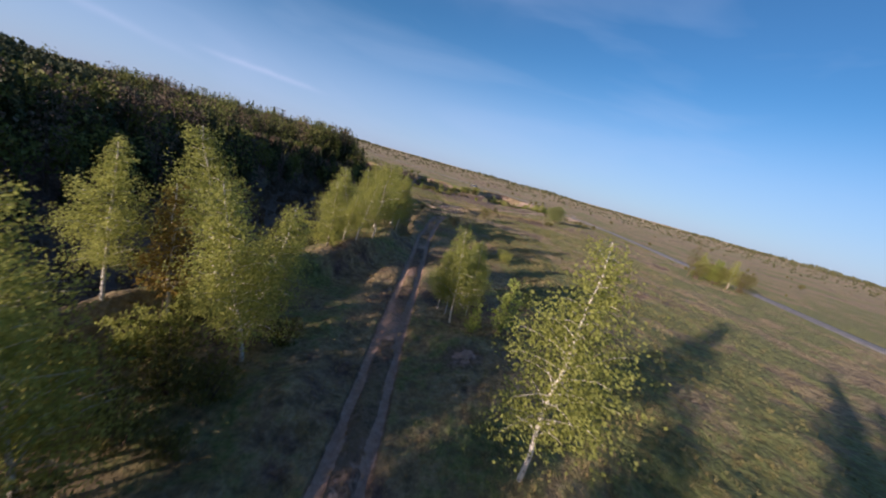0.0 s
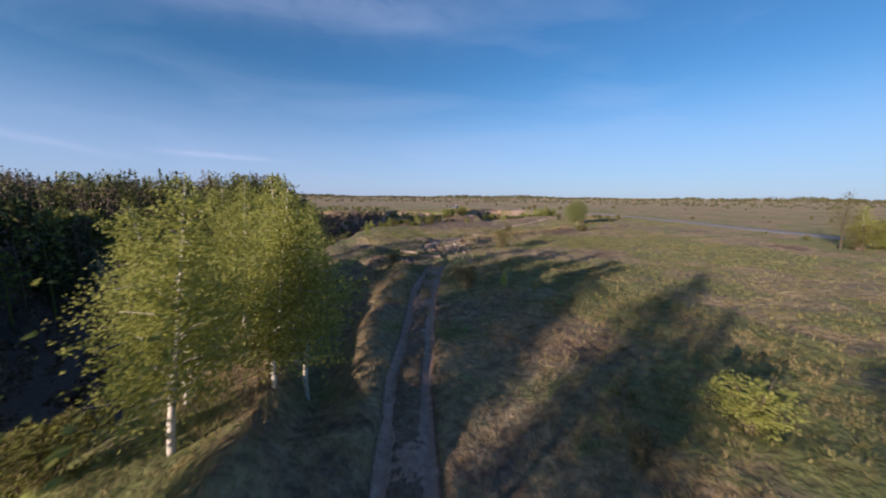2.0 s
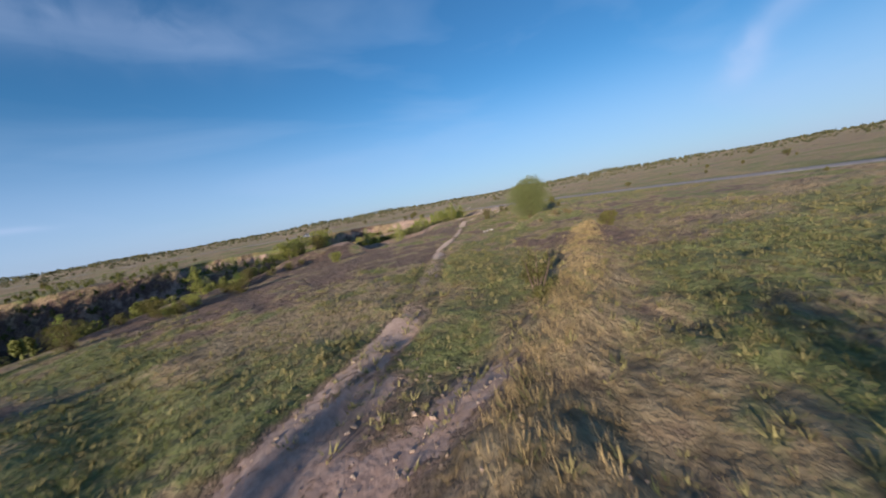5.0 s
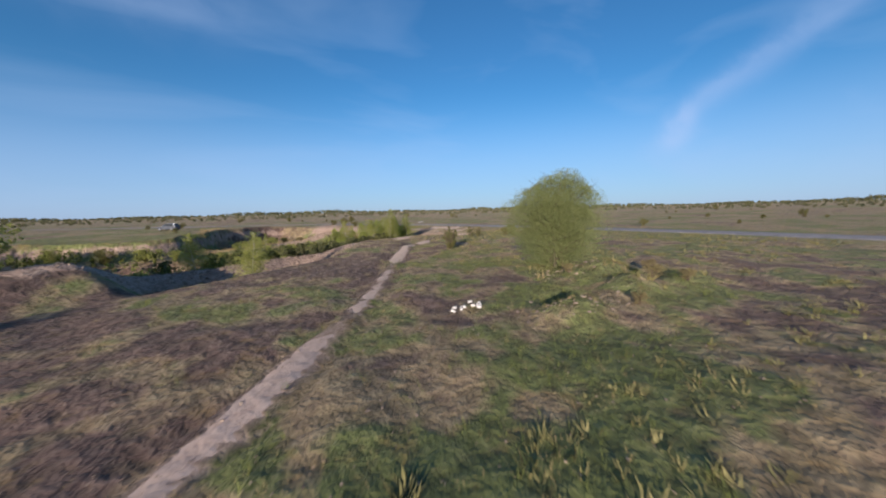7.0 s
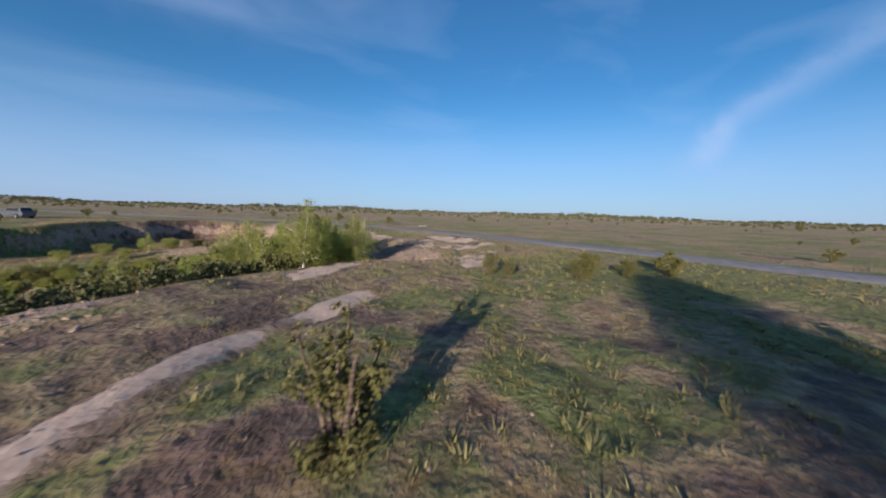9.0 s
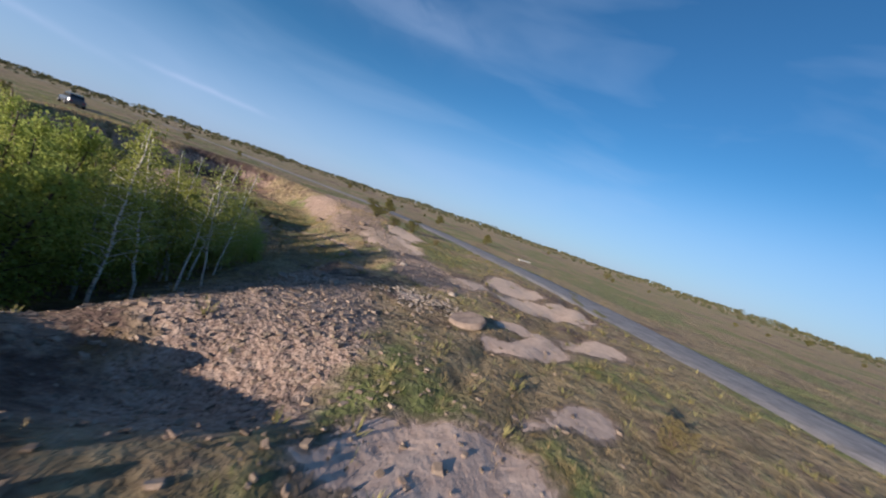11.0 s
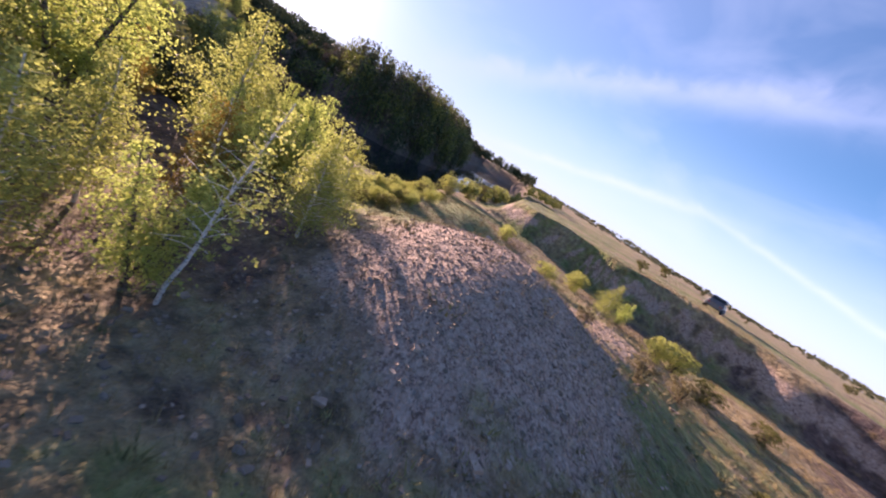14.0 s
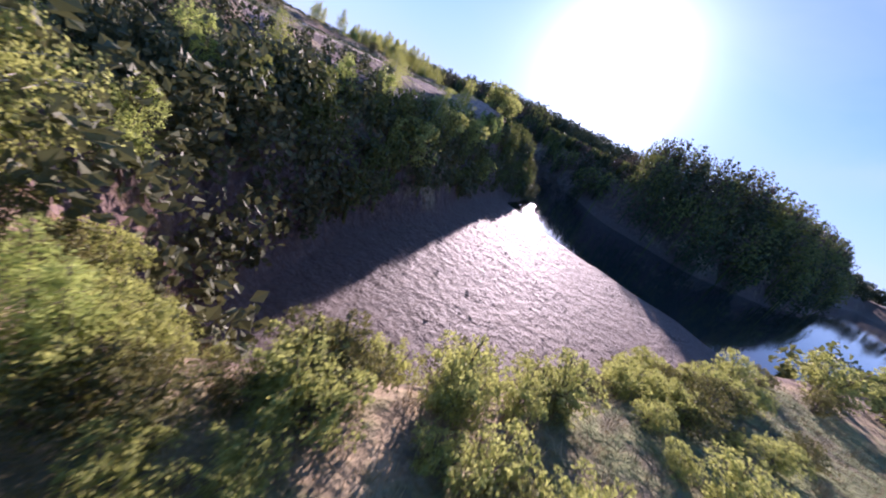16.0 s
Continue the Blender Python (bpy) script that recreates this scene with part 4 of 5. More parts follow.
plant("juniper", 52.5, 163.3, 1.4, label="small olive juniper bush beside bare soil patches")
for x, y, t in ((58.0, 161.6, 1.7), (55.4, 160.0, 1.5), (60.5, 160.4, 1.4)):
    plant("shrub0", x, y, t, group="bushes on the heath")
# hollow of the quarry
random.seed(8)
HOLLOW = "birches in the quarry hollow"
for x, y, t, k in ((42.8, 180.6, 6.4, "greentree0"), (44.6, 178.6, 5.2, "greentree0"), (43.4, 176.8, 4.8, "greentree1"), (45.3, 179.8, 4.2, "greentree1"), (44.9, 177.2, 5.4, "greentree0"), (43.8, 175.6, 5.0, "greentree1"), (44.4, 175.0, 4.8, "greentree0"), (40.6, 180.2, 5.8, "greentree1"), (44.3, 181.8, 6.0, "greentree1"), (41.7, 182.8, 6.2, "greentree0"), (38.5, 181.0, 3.3, "amber"), (36.2, 178.6, 2.2, "greentree1"), (38.8, 177.0, 4.6, "greentree0"), (41.2, 177.4, 4.6, "amber"), (44.0, 184.8, 3.6, "greentree1"), (45.2, 186.0, 3.0, "greentree0"), (43.6, 187.2, 3.3, "greentree1"), (42.6, 189.0, 3.4, "amber"), (46.7, 187.2, 3.0, "greentree1"), (45.6, 188.4, 3.2, "greentree1"), (44.6, 190.0, 3.0, "greentree0"), (41.0, 190.6, 3.3, "greentree1"), (40.2, 187.0, 3.7, "greentree0"), (38.0, 184.6, 5.4, "greentree1"), (37.0, 187.2, 4.4, "greentree0"), (35.2, 183.6, 4.0, "greentree1"), (33.6, 186.6, 1.9, "greentree0"), (34.6, 180.2, 2.8, "greentree0"), (36.6, 189.2, 2.8, "greentree1"), (42.6, 173.8, 5.6, "greentree0"), (41.0, 171.6, 5.2, "greentree1"), (40.0, 174.6, 5.6, "greentree0"), (38.8, 172.2, 5.0, "greentree1"), (43.2, 179.0, 5.8, "greentree0"), (42.0, 176.0, 5.4, "greentree1"), (45.6, 174.6, 4.8, "greentree1"), (34.8, 186.2, 3.2, "greentree0"), (35.6, 187.8, 2.6, "greentree1"), (36.2, 185.4, 4.2, "greentree0"), (32.0, 183.2, 2.2, "greentree1")):
    plant(k, x, y, t, group=HOLLOW, sink=0.1)
for x, y, t, k in ((47.2, 179.4, 5.0, "bare0"), (47.9, 180.2, 4.6, "bare1"), (46.8, 178.4, 5.4, "bare0"), (48.3, 181.0, 4.2, "bare1"), (46.2, 182.6, 5.2, "bare0"), (45.6, 181.8, 2.2, "greentree0"), (47.4, 184.0, 2.0, "greentree1"), (48.0, 185.4, 1.8, "greentree0"), (46.6, 184.6, 2.6, "greentree1"), (47.0, 182.4, 5.0, "bare1"), (47.6, 183.0, 4.6, "bare1"), (45.4, 183.2, 5.4, "bare0"), (44.6, 190.7, 4.2, "bare1"), (45.9, 182.6, 4.4, "greentree1"), (44.9, 180.9, 4.8, "greentree0"), (47.0, 185.2, 3.6, "greentree1"), (46.0, 184.2, 4.2, "greentree0")):
    plant(k, x, y, t, group=HOLLOW, sink=0.1)
for x, y, t, k in ((20.6, 152.6, 4.60, "greentree1"), (16.4, 160.0, 5.00, "greentree1"), (20.4, 164.0, 4.80, "greentree1"), (11.0, 156.5, 4.60, "greentree0"), (7.5, 154.2, 4.40, "greentree0"), (13.5, 158.6, 3.60, "shrub1"), (8.8, 156.4, 3.20, "shrub1"), (22.6, 166.0, 4.00, "shrub1"), (25.2, 165.0, 3.60, "greentree0"), (28.2, 167.6, 3.80, "greentree0"), (31.4, 170.6, 4.00, "greentree1"), (34.4, 174.4, 3.80, "greentree0"), (18.2, 162.2, 3.40, "shrub1"), (7.0, 150.8, 3.40, "shrub1"), (3.5, 148.5, 3.00, "shrub1"), (36.4, 186.4, 1.60, "shrub1"), (36.8, 183.8, 3.00, "greentree1"), (29.0, 187.4, 1.15, "shrub1"), (31.2, 187.6, 1.08, "shrub1"), (27.0, 187.8, 1.08, "shrub1"), (24.2, 187.4, 1.01, "shrub1"), (33.2, 186.8, 1.15, "shrub1"), (30.2, 185.8, 1.37, "shrub1"), (26.0, 186.0, 1.30, "shrub1"), (21.0, 188.2, 1.08, "shrub0"), (18.0, 187.5, 1.30, "shrub1"), (14.0, 189.0, 1.15, "shrub0"), (8.0, 190.2, 2.40, "shrub1"), (3.0, 191.5, 2.60, "shrub0"), (-3.0, 193.0, 2.80, "shrub1"), (32.5, 189.0, 0.86, "shrub1"), (28.4, 186.8, 1.15, "shrub0"), (25.2, 187.2, 1.01, "shrub0"), (22.6, 186.8, 1.01, "shrub1"), (20.0, 187.4, 0.94, "shrub1"), (16.0, 187.8, 0.94, "shrub0"), (23.6, 188.6, 1.01, "shrub0"), (12.0, 188.6, 2.00, "shrub1"), (30.6, 187.0, 1.08, "shrub0"), (29.4, 186.2, 1.15, "shrub1"), (28.0, 187.8, 0.86, "shrub1"), (26.4, 187.0, 1.08, "shrub1"), (24.8, 186.2, 1.22, "shrub0"), (23.4, 187.4, 0.94, "shrub1"), (21.6, 187.8, 0.86, "shrub0"), (21.0, 186.6, 1.15, "shrub1"), (18.6, 188.4, 0.86, "shrub1"), (31.8, 188.2, 0.72, "shrub1"), (32.6, 187.4, 1.01, "shrub0"), (29.8, 188.4, 0.65, "shrub1"), (27.2, 186.2, 1.22, "shrub1"), (34.4, 187.0, 1.15, "shrub1"), (27.4, 208.4, 1.80, "shrub1"), (24.8, 205.4, 2.20, "greentree0"), (22.0, 202.4, 1.70, "shrub1"), (30.6, 212.0, 1.30, "shrub0"), (26.0, 203.6, 2.60, "greentree1"), (28.0, 206.8, 1.60, "shrub1"), (30.4, 208.6, 1.40, "shrub0"), (33.0, 206.0, 1.20, "shrub2"), (35.4, 202.6, 1.10, "shrub2"), (24.6, 199.6, 1.50, "shrub1"), (20.5, 196.0, 1.40, "shrub1"), (32.6, 200.6, 0.90, "shrub2"), (41.0, 203.5, 1.00, "shrub2"), (44.0, 198.6, 0.80, "shrub2"), (38.5, 206.5, 1.30, "shrub0")):
    plant(k, x, y, t, sink=0.05, group="bushes in the quarry")
for x, y, t in ((55.2, 210.8, 1.7), (53.0, 209.6, 1.2), (47.5, 230, 1.8), (58, 205, 0.7), (62.5, 176.0, 0.8)):
    plant("shrub2" if t < 1 else "shrub0", x, y, t, group="bushes on the heath")
random.seed(9)
for i in range(86):
    x, y = random.uniform(19, 36.5), random.uniform(184.6, 190)
    if x < 33.5 or y < 188:
        plant(random.choice(("shrub1", "shrub1", "shrub0")), x, y, random.uniform(0.5, 1.1), sink=0.08, group="bushes in the quarry")
for i in range(16):
    plant("shrub0" if i % 3 else "shrub1", random.uniform(32.6, 36.4), random.uniform(176.5, 185), random.uniform(0.8, 1.5), sink=0.1, group="bushes in the quarry")
random.seed(10)
for i in range(16):
    k = random.uniform(0, 0.42)
    x, y = -16 + 46 * k + random.uniform(-2, 5), 122 + 48 * k ** 0.9 + random.uniform(-4, 1)
    plant(random.choice(("shrub1", "shrub0", "greentree0")), x, y, random.uniform(0.8, 2.2), sink=0.1, group="bushes on the pit bank")
random.seed(12)
for i in range(62):
    a, d = random.uniform(-0.75, 1.9), random.uniform(40, 260)
    x, y = 30 + math.sin(a) * d, 110 + math.cos(a) * d
    if inside_distance(np.array([x]), np.array([y]), PIT)[0] > -6 or inside_distance(np.array([x]), np.array([y]), SHELF)[0] > -4 or line_distance(np.array([x]), np.array([y]), ROADLINE)[0] < 6 or line_distance(np.array([x]), np.array([y]), TRACK)[0] < 12:
        continue
    plant("farbush", x, y, random.uniform(0.7, 2.3) * (1.25 if d > 120 else 0.8), group="scattered bushes on the heath")


# ---- woods, too many to count ----
def clump_tree(rng, x, y, z, tall, conifer, tufts, size, wide=1.0):
    if conifer:
        h = rng.beta(1.1, 1.5, tufts)
        r = tall * 0.19 * (1 - h) * np.sqrt(rng.uniform(0.1, 1, tufts)) + 0.06
    else:
        h = 0.25 + 0.75 * rng.beta(1.8, 1.5, tufts)
        r = tall * 0.24 * np.sqrt(np.clip(1 - ((h - 0.6) / 0.45) ** 2, 0.03, 1)) * rng.uniform(0.4, 1, tufts)
    a = rng.uniform(0, 6.283, tufts)
    r = r * wide
    c = np.stack([x + np.cos(a) * r, y + np.sin(a) * r, z + 0.1 * tall * (1 - h) + h * tall], -1)
    return leaves(rng, c, size, 0.5 if conifer else 0)


def woods(name, spots, material, label, tufts, size, seed, trunks=True, wide=1.0):
    rng = np.random.default_rng(seed)
    vs, fs, n = [], [], 0
    for x, y, z, tall, conifer in spots:
        v, f = clump_tree(rng, x, y, z, tall, conifer, tufts, size, wide)
        vs.append(v), fs.append(f + n)
        n += len(v)
        if trunks:
            tv, tf = tube([(x, y, z - 0.3), (x + 0.1, y, z + tall * 0.5), (x, y, z + tall * 0.95)], [0.14, 0.09, 0.02], 4)
            vs.append(np.array(tv)), fs.append(np.array(tf) + n)
            n += len(tv)
    tagged(link_mesh(name, np.concatenate(vs), np.concatenate(fs), material), label, "woods", kind="stuff")


rng = np.random.default_rng(77)
cand = np.stack([rng.uniform(-150, -40, 6500), rng.uniform(-80, 172, 6500)], -1)
dp = inside_distance(cand[:, 0], cand[:, 1], PIT)
across = (cand[:, 0] + 12) * math.cos(SUN_AZ) - (cand[:, 1] - 150) * math.sin(SUN_AZ)
gap = (across > -14) & (across < 17) & (cand[:, 1] < 140)
keep = (dp < 7.5) & (dp > -34) & (rng.uniform(size=len(cand)) < np.where(dp > -9, 0.95, 0.3))
cand, gap = cand[keep], gap[keep]
zs = land(cand[:, 0], cand[:, 1])[0]
FOREST = {"spruce": [], "twig": [], "leafy": []}
for (x, y), z, low in zip(cand.tolist(), zs.tolist(), gap.tolist()):
    tall = (8.2 + 1.8 * float(smooth(25, 90, y)) + 2.6 * float(smooth(104, 128, y) * smooth(166, 152, y))) * rng.uniform(0.66, 1.15)
    sort = rng.choice(["spruce", "twig", "leafy"], p=[0.5, 0.24, 0.26])
    FOREST[sort].append((x, y, z, min(tall, 4.6 - 0.6 * z) if low else tall - 0.25 * z, sort == "spruce"))
woods("forest", FOREST["spruce"], WOODS, "dark spruces in the mixed wood above the pit", 150, 0.55, 5)
woods("forest", FOREST["twig"], BROWN_WOODS, "bare brown birches in the mixed wood above the pit", 110, 0.42, 15)
woods("forest", FOREST["leafy"], LIGHT_WOODS, "light green trees in the mixed wood above the pit", 150, 0.5, 16)
# the same wood carries on round the far end of the lake
cand = np.stack([rng.uniform(-370, -120, 2600), rng.uniform(100, 204, 2600)], -1)
dp = inside_distance(cand[:, 0], cand[:, 1], PIT)
cand = cand[(dp < 3) & (dp > -32)][:620]
zs = land(cand[:, 0], cand[:, 1])[0]
woods("forest", [(x, y, z, rng.uniform(6.5, 11.5), rng.uniform() < 0.5) for (x, y), z in zip(cand, zs)], WOODS, "dark mixed wood round the far end of the lake", 80, 0.95, 25, False)
# the wood climbs away to the south-west
cand = np.stack([rng.uniform(-150, -62, 1500), rng.uniform(-20, 135, 1500)], -1)
back = (cand[:, 0] + 12) * math.sin(SUN_AZ) + (cand[:, 1] - 150) * math.cos(SUN_AZ)
dp = inside_distance(cand[:, 0], cand[:, 1], PIT)
cand = cand[(back > 92) & (dp < -18)][:700]
back = (cand[:, 0] + 12) * math.sin(SUN_AZ) + (cand[:, 1] - 150) * math.cos(SUN_AZ)
woods("forest", [(x, y, 0, min(0.165 * d - 8, 14) * rng.uniform(0.75, 1.05), rng.uniform() < 0.5) for (x, y), d in zip(cand.tolist(), back.tolist())], WOODS, "dark mixed wood on the rise behind the pit", 110, 0.8, 27, False, wide=1.3)
# low scrub on the floor of the pit
cand = np.stack([rng.uniform(-58, -16, 1500), rng.uniform(-20, 125, 1500)], -1)
dp = inside_distance(cand[:, 0], cand[:, 1], PIT)
cand = cand[(dp > 6)][:700]
zs = land(cand[:, 0], cand[:, 1])[0]
woods("pit_scrub", [(x, y, z, rng.uniform(1.0, 3.2), False) for (x, y), z in zip(cand, zs)], BROWN_WOODS, "low bare scrub on the floor of the pit", 60, 0.3, 18, False)
cand = np.stack([rng.uniform(-110, 12, 1700), rng.uniform(186, 222, 1700)], -1)
dp = inside_distance(cand[:, 0], cand[:, 1], PIT)
cand = cand[(dp > -3) & (dp < 7)]
zs = land(cand[:, 0], cand[:, 1])[0]
woods("bank_scrub", [(x, y, z, rng.uniform(0.6, 2.6), False) for (x, y), z in zip(cand, zs)], LIGHT_WOODS, "scattered green scrub on the far bank of the lake", 46, 0.28, 19, False)
# low scrub on the shaded bank below the heath
cand = np.stack([rng.uniform(-24, 36, 9000), rng.uniform(30, 184, 9000)], -1)
dp = inside_distance(cand[:, 0], cand[:, 1], PIT)
cand = cand[(dp > np.where(cand[:, 1] < 148, 2.2, 0.3)) & (dp < 8.0 - 4.6 * smooth(-12, 2, cand[:, 0]))][:1300]
zs = land(cand[:, 0], cand[:, 1])[0]
woods("bank_scrub", [(x, y, z, min(rng.uniform(1.0, 3.0) * (1 + 0.5 * (y > 125)), max(0.6, 0.4 - z)), False) for (x, y), z in zip(cand, zs)], OLIVE_WOODS, "low dark scrub covering the shaded pit bank", 64, 0.27, 17, False)
cand = np.random.default_rng(78).uniform((24, 161), (41, 178), (520, 2))
zs = land(cand[:, 0], cand[:, 1])[0]
cand, zs = cand[(zs < -0.7) & (zs > -4)], zs[(zs < -0.7) & (zs > -4)]
woods("bank_scrub", [(x, y, z, min(rng.uniform(1.2, 2.8), 0.9 - z), False) for (x, y), z in zip(cand, zs)], OLIVE_WOODS, "low dark scrub in the corner of the quarry hollow", 90, 0.2, 21, False)
cand = np.stack([rng.uniform(-16, 34, 1500), rng.uniform(122, 178, 1500)], -1)
dp = inside_distance(cand[:, 0], cand[:, 1], PIT)
cand = cand[(dp > 0.4) & (dp < 7.0 - 4.0 * smooth(-12, 2, cand[:, 0]))][:120]
zs = land(cand[:, 0], cand[:, 1])[0]
woods("bank_thicket", [(x, y, z, min(rng.uniform(2.2, 4.6), 1.4 - 0.7 * z), False) for (x, y), z in zip(cand, zs)], LIGHT_WOODS, "thicket of young green trees on the pit bank", 240, 0.2, 20)
far = []
for i in range(4600):
    a = rng.uniform(-3.14, 3.14)
    d = rng.uniform(300, 900)
    x, y = 20 + math.sin(a) * d, 120 + math.cos(a) * d
    if inside_distance(np.array([x]), np.array([y]), PIT)[0] > -3 or line_distance(np.array([x]), np.array([y]), ROADLINE)[0] < 8:
        continue
    far.append((x, y, 0, rng.uniform(0.7, 2.2) + 2.4 * (d > 600) * rng.uniform(0.2, 1) ** 2, rng.uniform() < 0.25))
woods("far_scrub", far, FAR_WOODS, "scattered scrub and low trees on the horizon", 24, 0.9, 6, False, wide=3.2)
belt = []
for i in range(3400):
    a = rng.uniform(-3.14, 3.14)
    d = rng.uniform(900, 1250)
    belt.append((20 + math.sin(a) * d, 120 + math.cos(a) * d, 0, rng.uniform(4, 8.5) * (1 + 0.4 * math.sin(a * 9) + 0.2 * math.sin(a * 31)), rng.uniform() < 0.4))
woods("far_woods", belt, FAR_WOODS, "low dark line of woods on the horizon", 24, 2.6, 7, False, wide=3.0)


# ---- grass, too many blades to count ----
def grass(name, n, seed, area, chooser, tall, material, label, per=7):
    rng = np.random.default_rng(seed)
    x = rng.uniform(area[0], area[1], n)
    y = rng.uniform(area[2], area[3], n)
    z, zone = land(x, y)
    ok = rng.uniform(size=n) < chooser(x, y, z, zone)
    x, y, z = x[ok], y[ok], z[ok]
    m = len(x)
    x, y, z = np.repeat(x, per), np.repeat(y, per), np.repeat(z, per)
    k = m * per
    a, h = rng.uniform(0, 6.283, k), tall * rng.uniform(0.5, 1.3, k) * np.repeat(rng.uniform(0.6, 1.3, m), per)
    out = rng.uniform(0.1, 1.0, k) * h
    spot = rng.uniform(0.02, 0.16, k)
    bx, by = x + np.cos(a) * spot, y + np.sin(a) * spot
    w = 0.004 + 0.01 * tall
    v = np.stack([np.stack([bx - np.sin(a) * w, by + np.cos(a) * w, z - 0.03], -1), np.stack([bx + np.sin(a) * w, by - np.cos(a) * w, z - 0.03], -1), np.stack([bx + np.cos(a + 0.5) * out, by + np.sin(a + 0.5) * out, z + h], -1)], 1).reshape(-1, 3)
    tagged(link_mesh(name, v, np.arange(3 * k).reshape(-1, 3), material), label, "grass", kind="stuff")


def along(x, y, reach):
    return smooth(reach, reach * 0.5, line_distance(x, y, TRACK[2:]))


def tuft_noise(x, y, seed):
    return np.clip(0.5 + 0.9 * fbm(x, y, 3.5, 3, seed), 0, 1)


grass("dry_grass", 105000, 3, (-14, 66, 60, 205), lambda x, y, z, q: along(x, y, 17) * tuft_noise(x, y, 41) * np.clip(q[:, 2] * 2.6, 0.12, 1) * (1 - 0.55 * smooth(108, 118, y) * smooth(170, 160, y)) * (1 - q[:, 1]) * (1 - 0.8 * q[:, 0]) * (z > -1.2), 0.12, DRY_GRASS, "tufts of pale dry grass on the heath", 8)
grass("dry_grass", 26000, 4, (-12, 16, 0, 75), lambda x, y, z, q: tuft_noise(x, y, 42) * (1 - q[:, 1]) * (z > -2.0), 0.26, DRY_GRASS, "pale dry grass beside the sandy track", 9)
grass("tall_dry_grass", 32000, 5, (1, 31, 88, 120), lambda x, y, z, q: 0.9 * np.exp(-(line_distance(x, y, BERM) / 0.95) ** 2) * (0.35 + 0.65 * tuft_noise(x, y, 44)), 0.3, DRY_GRASS, "tall straw-coloured grass on an earth bank", 9)
grass("tall_dry_grass", 3600, 6, (-6, 44, 18, 140), lambda x, y, z, q: np.clip(mound(x, y, 38.5, 133, 3.2, 2.4, 1) + mound(x, y, 2.0, 40, 2.2, 5, 1) + mound(x, y, 2.2, 22, 1.6, 1.6, 1) + mound(x, y, 4.4, 46.4, 0.8, 0.8, 1), 0, 1), 0.6, DRY_GRASS, "tall straw-coloured grass on low mounds", 9)
grass("green_grass", 85000, 7, (-16, 40, 0, 150), lambda x, y, z, q: np.clip(q[:, 2] * 1.5 - 0.35, 0, 1) * tuft_noise(x, y, 43) * (1 - q[:, 1]) * smooth(34, 14, line_distance(x, y, TRACK[2:])) * (z > -2), 0.22, GREEN_GRASS, "tussocks of green grass in the field", 9)
grass("dry_grass", 16000, 14, (14, 52, 186, 218), lambda x, y, z, q: (0.15 + 0.85 * tuft_noise(x, y, 45)) * (1 - q[:, 1]) * (1 - 0.7 * q[:, 0]) * (z > -5), 0.26, DRY_GRASS, "rough brown grass round the stone heap", 8)
grass("green_grass", 13000, 8, (14, 70, 138, 212), lambda x, y, z, q: np.clip(q[:, 2] * 1.4 - 0.3, 0, 1) * (1 - q[:, 1]) * (1 - q[:, 0]) * (z > -4), 0.18, GREEN_GRASS, "short green grass round the quarry hollow", 8)


def tussocks(n, seed, area, chooser, label, per=14):
    """Matted clumps of broad bent blades."""
    rng = np.random.default_rng(seed)
    x, y = rng.uniform(area[0], area[1], n), rng.uniform(area[2], area[3], n)
    z, zone = land(x, y)
    ok = rng.uniform(size=n) < chooser(x, y, z, zone)
    x, y, z = np.repeat(x[ok], per), np.repeat(y[ok], per), np.repeat(z[ok], per)
    k = len(x)
    size = np.repeat(rng.uniform(0.6, 1.3, k // per), per)
    a = rng.uniform(0, 6.283, k)
    spot, h = rng.uniform(0.0, 0.2, k) * size, rng.uniform(0.07, 0.2, k) * size
    out, w = rng.uniform(0.06, 0.26, k) * size, rng.uniform(0.012, 0.034, k) * size
    bx, by = x + np.cos(a) * spot, y + np.sin(a) * spot
    dx, dy = -np.sin(a) * w, np.cos(a) * w
    v = np.stack([np.stack([bx - dx, by - dy, z - 0.03], -1), np.stack([bx + dx, by + dy, z - 0.03], -1), np.stack([bx + np.cos(a) * out + 0.5 * dx, by + np.sin(a) * out + 0.5 * dy, z + h], -1)], 1).reshape(-1, 3)
    tagged(link_mesh("tussocks", v, np.arange(3 * k).reshape(-1, 3), TUSSOCK), label, "grass", kind="stuff")


tussocks(26000, 31, (3, 50, 8, 125), lambda x, y, z, q: np.clip(q[:, 2] * 1.8 - 0.2, 0, 1) * smooth(50, 25, x - 0.3 * (y - 50)) * (0.35 + 0.65 * tuft_noise(x, y, 46)), "low tussocks of matted grass across the field")
tussocks(7000, 32, (-14, 4, 60, 128), lambda x, y, z, q: np.clip(q[:, 2] * 1.6, 0, 1) * (1 - q[:, 1]) * (z > -1.5) * tuft_noise(x, y, 47), "low tussocks of grass beside the track")
tussocks(9000, 33, (36, 76, 128, 212), lambda x, y, z, q: np.clip(q[:, 2] * 1.6, 0, 1) * (1 - q[:, 1]) * (1 - q[:, 0]) * (line_distance(x, y, ROADLINE) > 4) * tuft_noise(x, y, 48) * (z > -3), "low tussocks of grass round the quarry hollow")


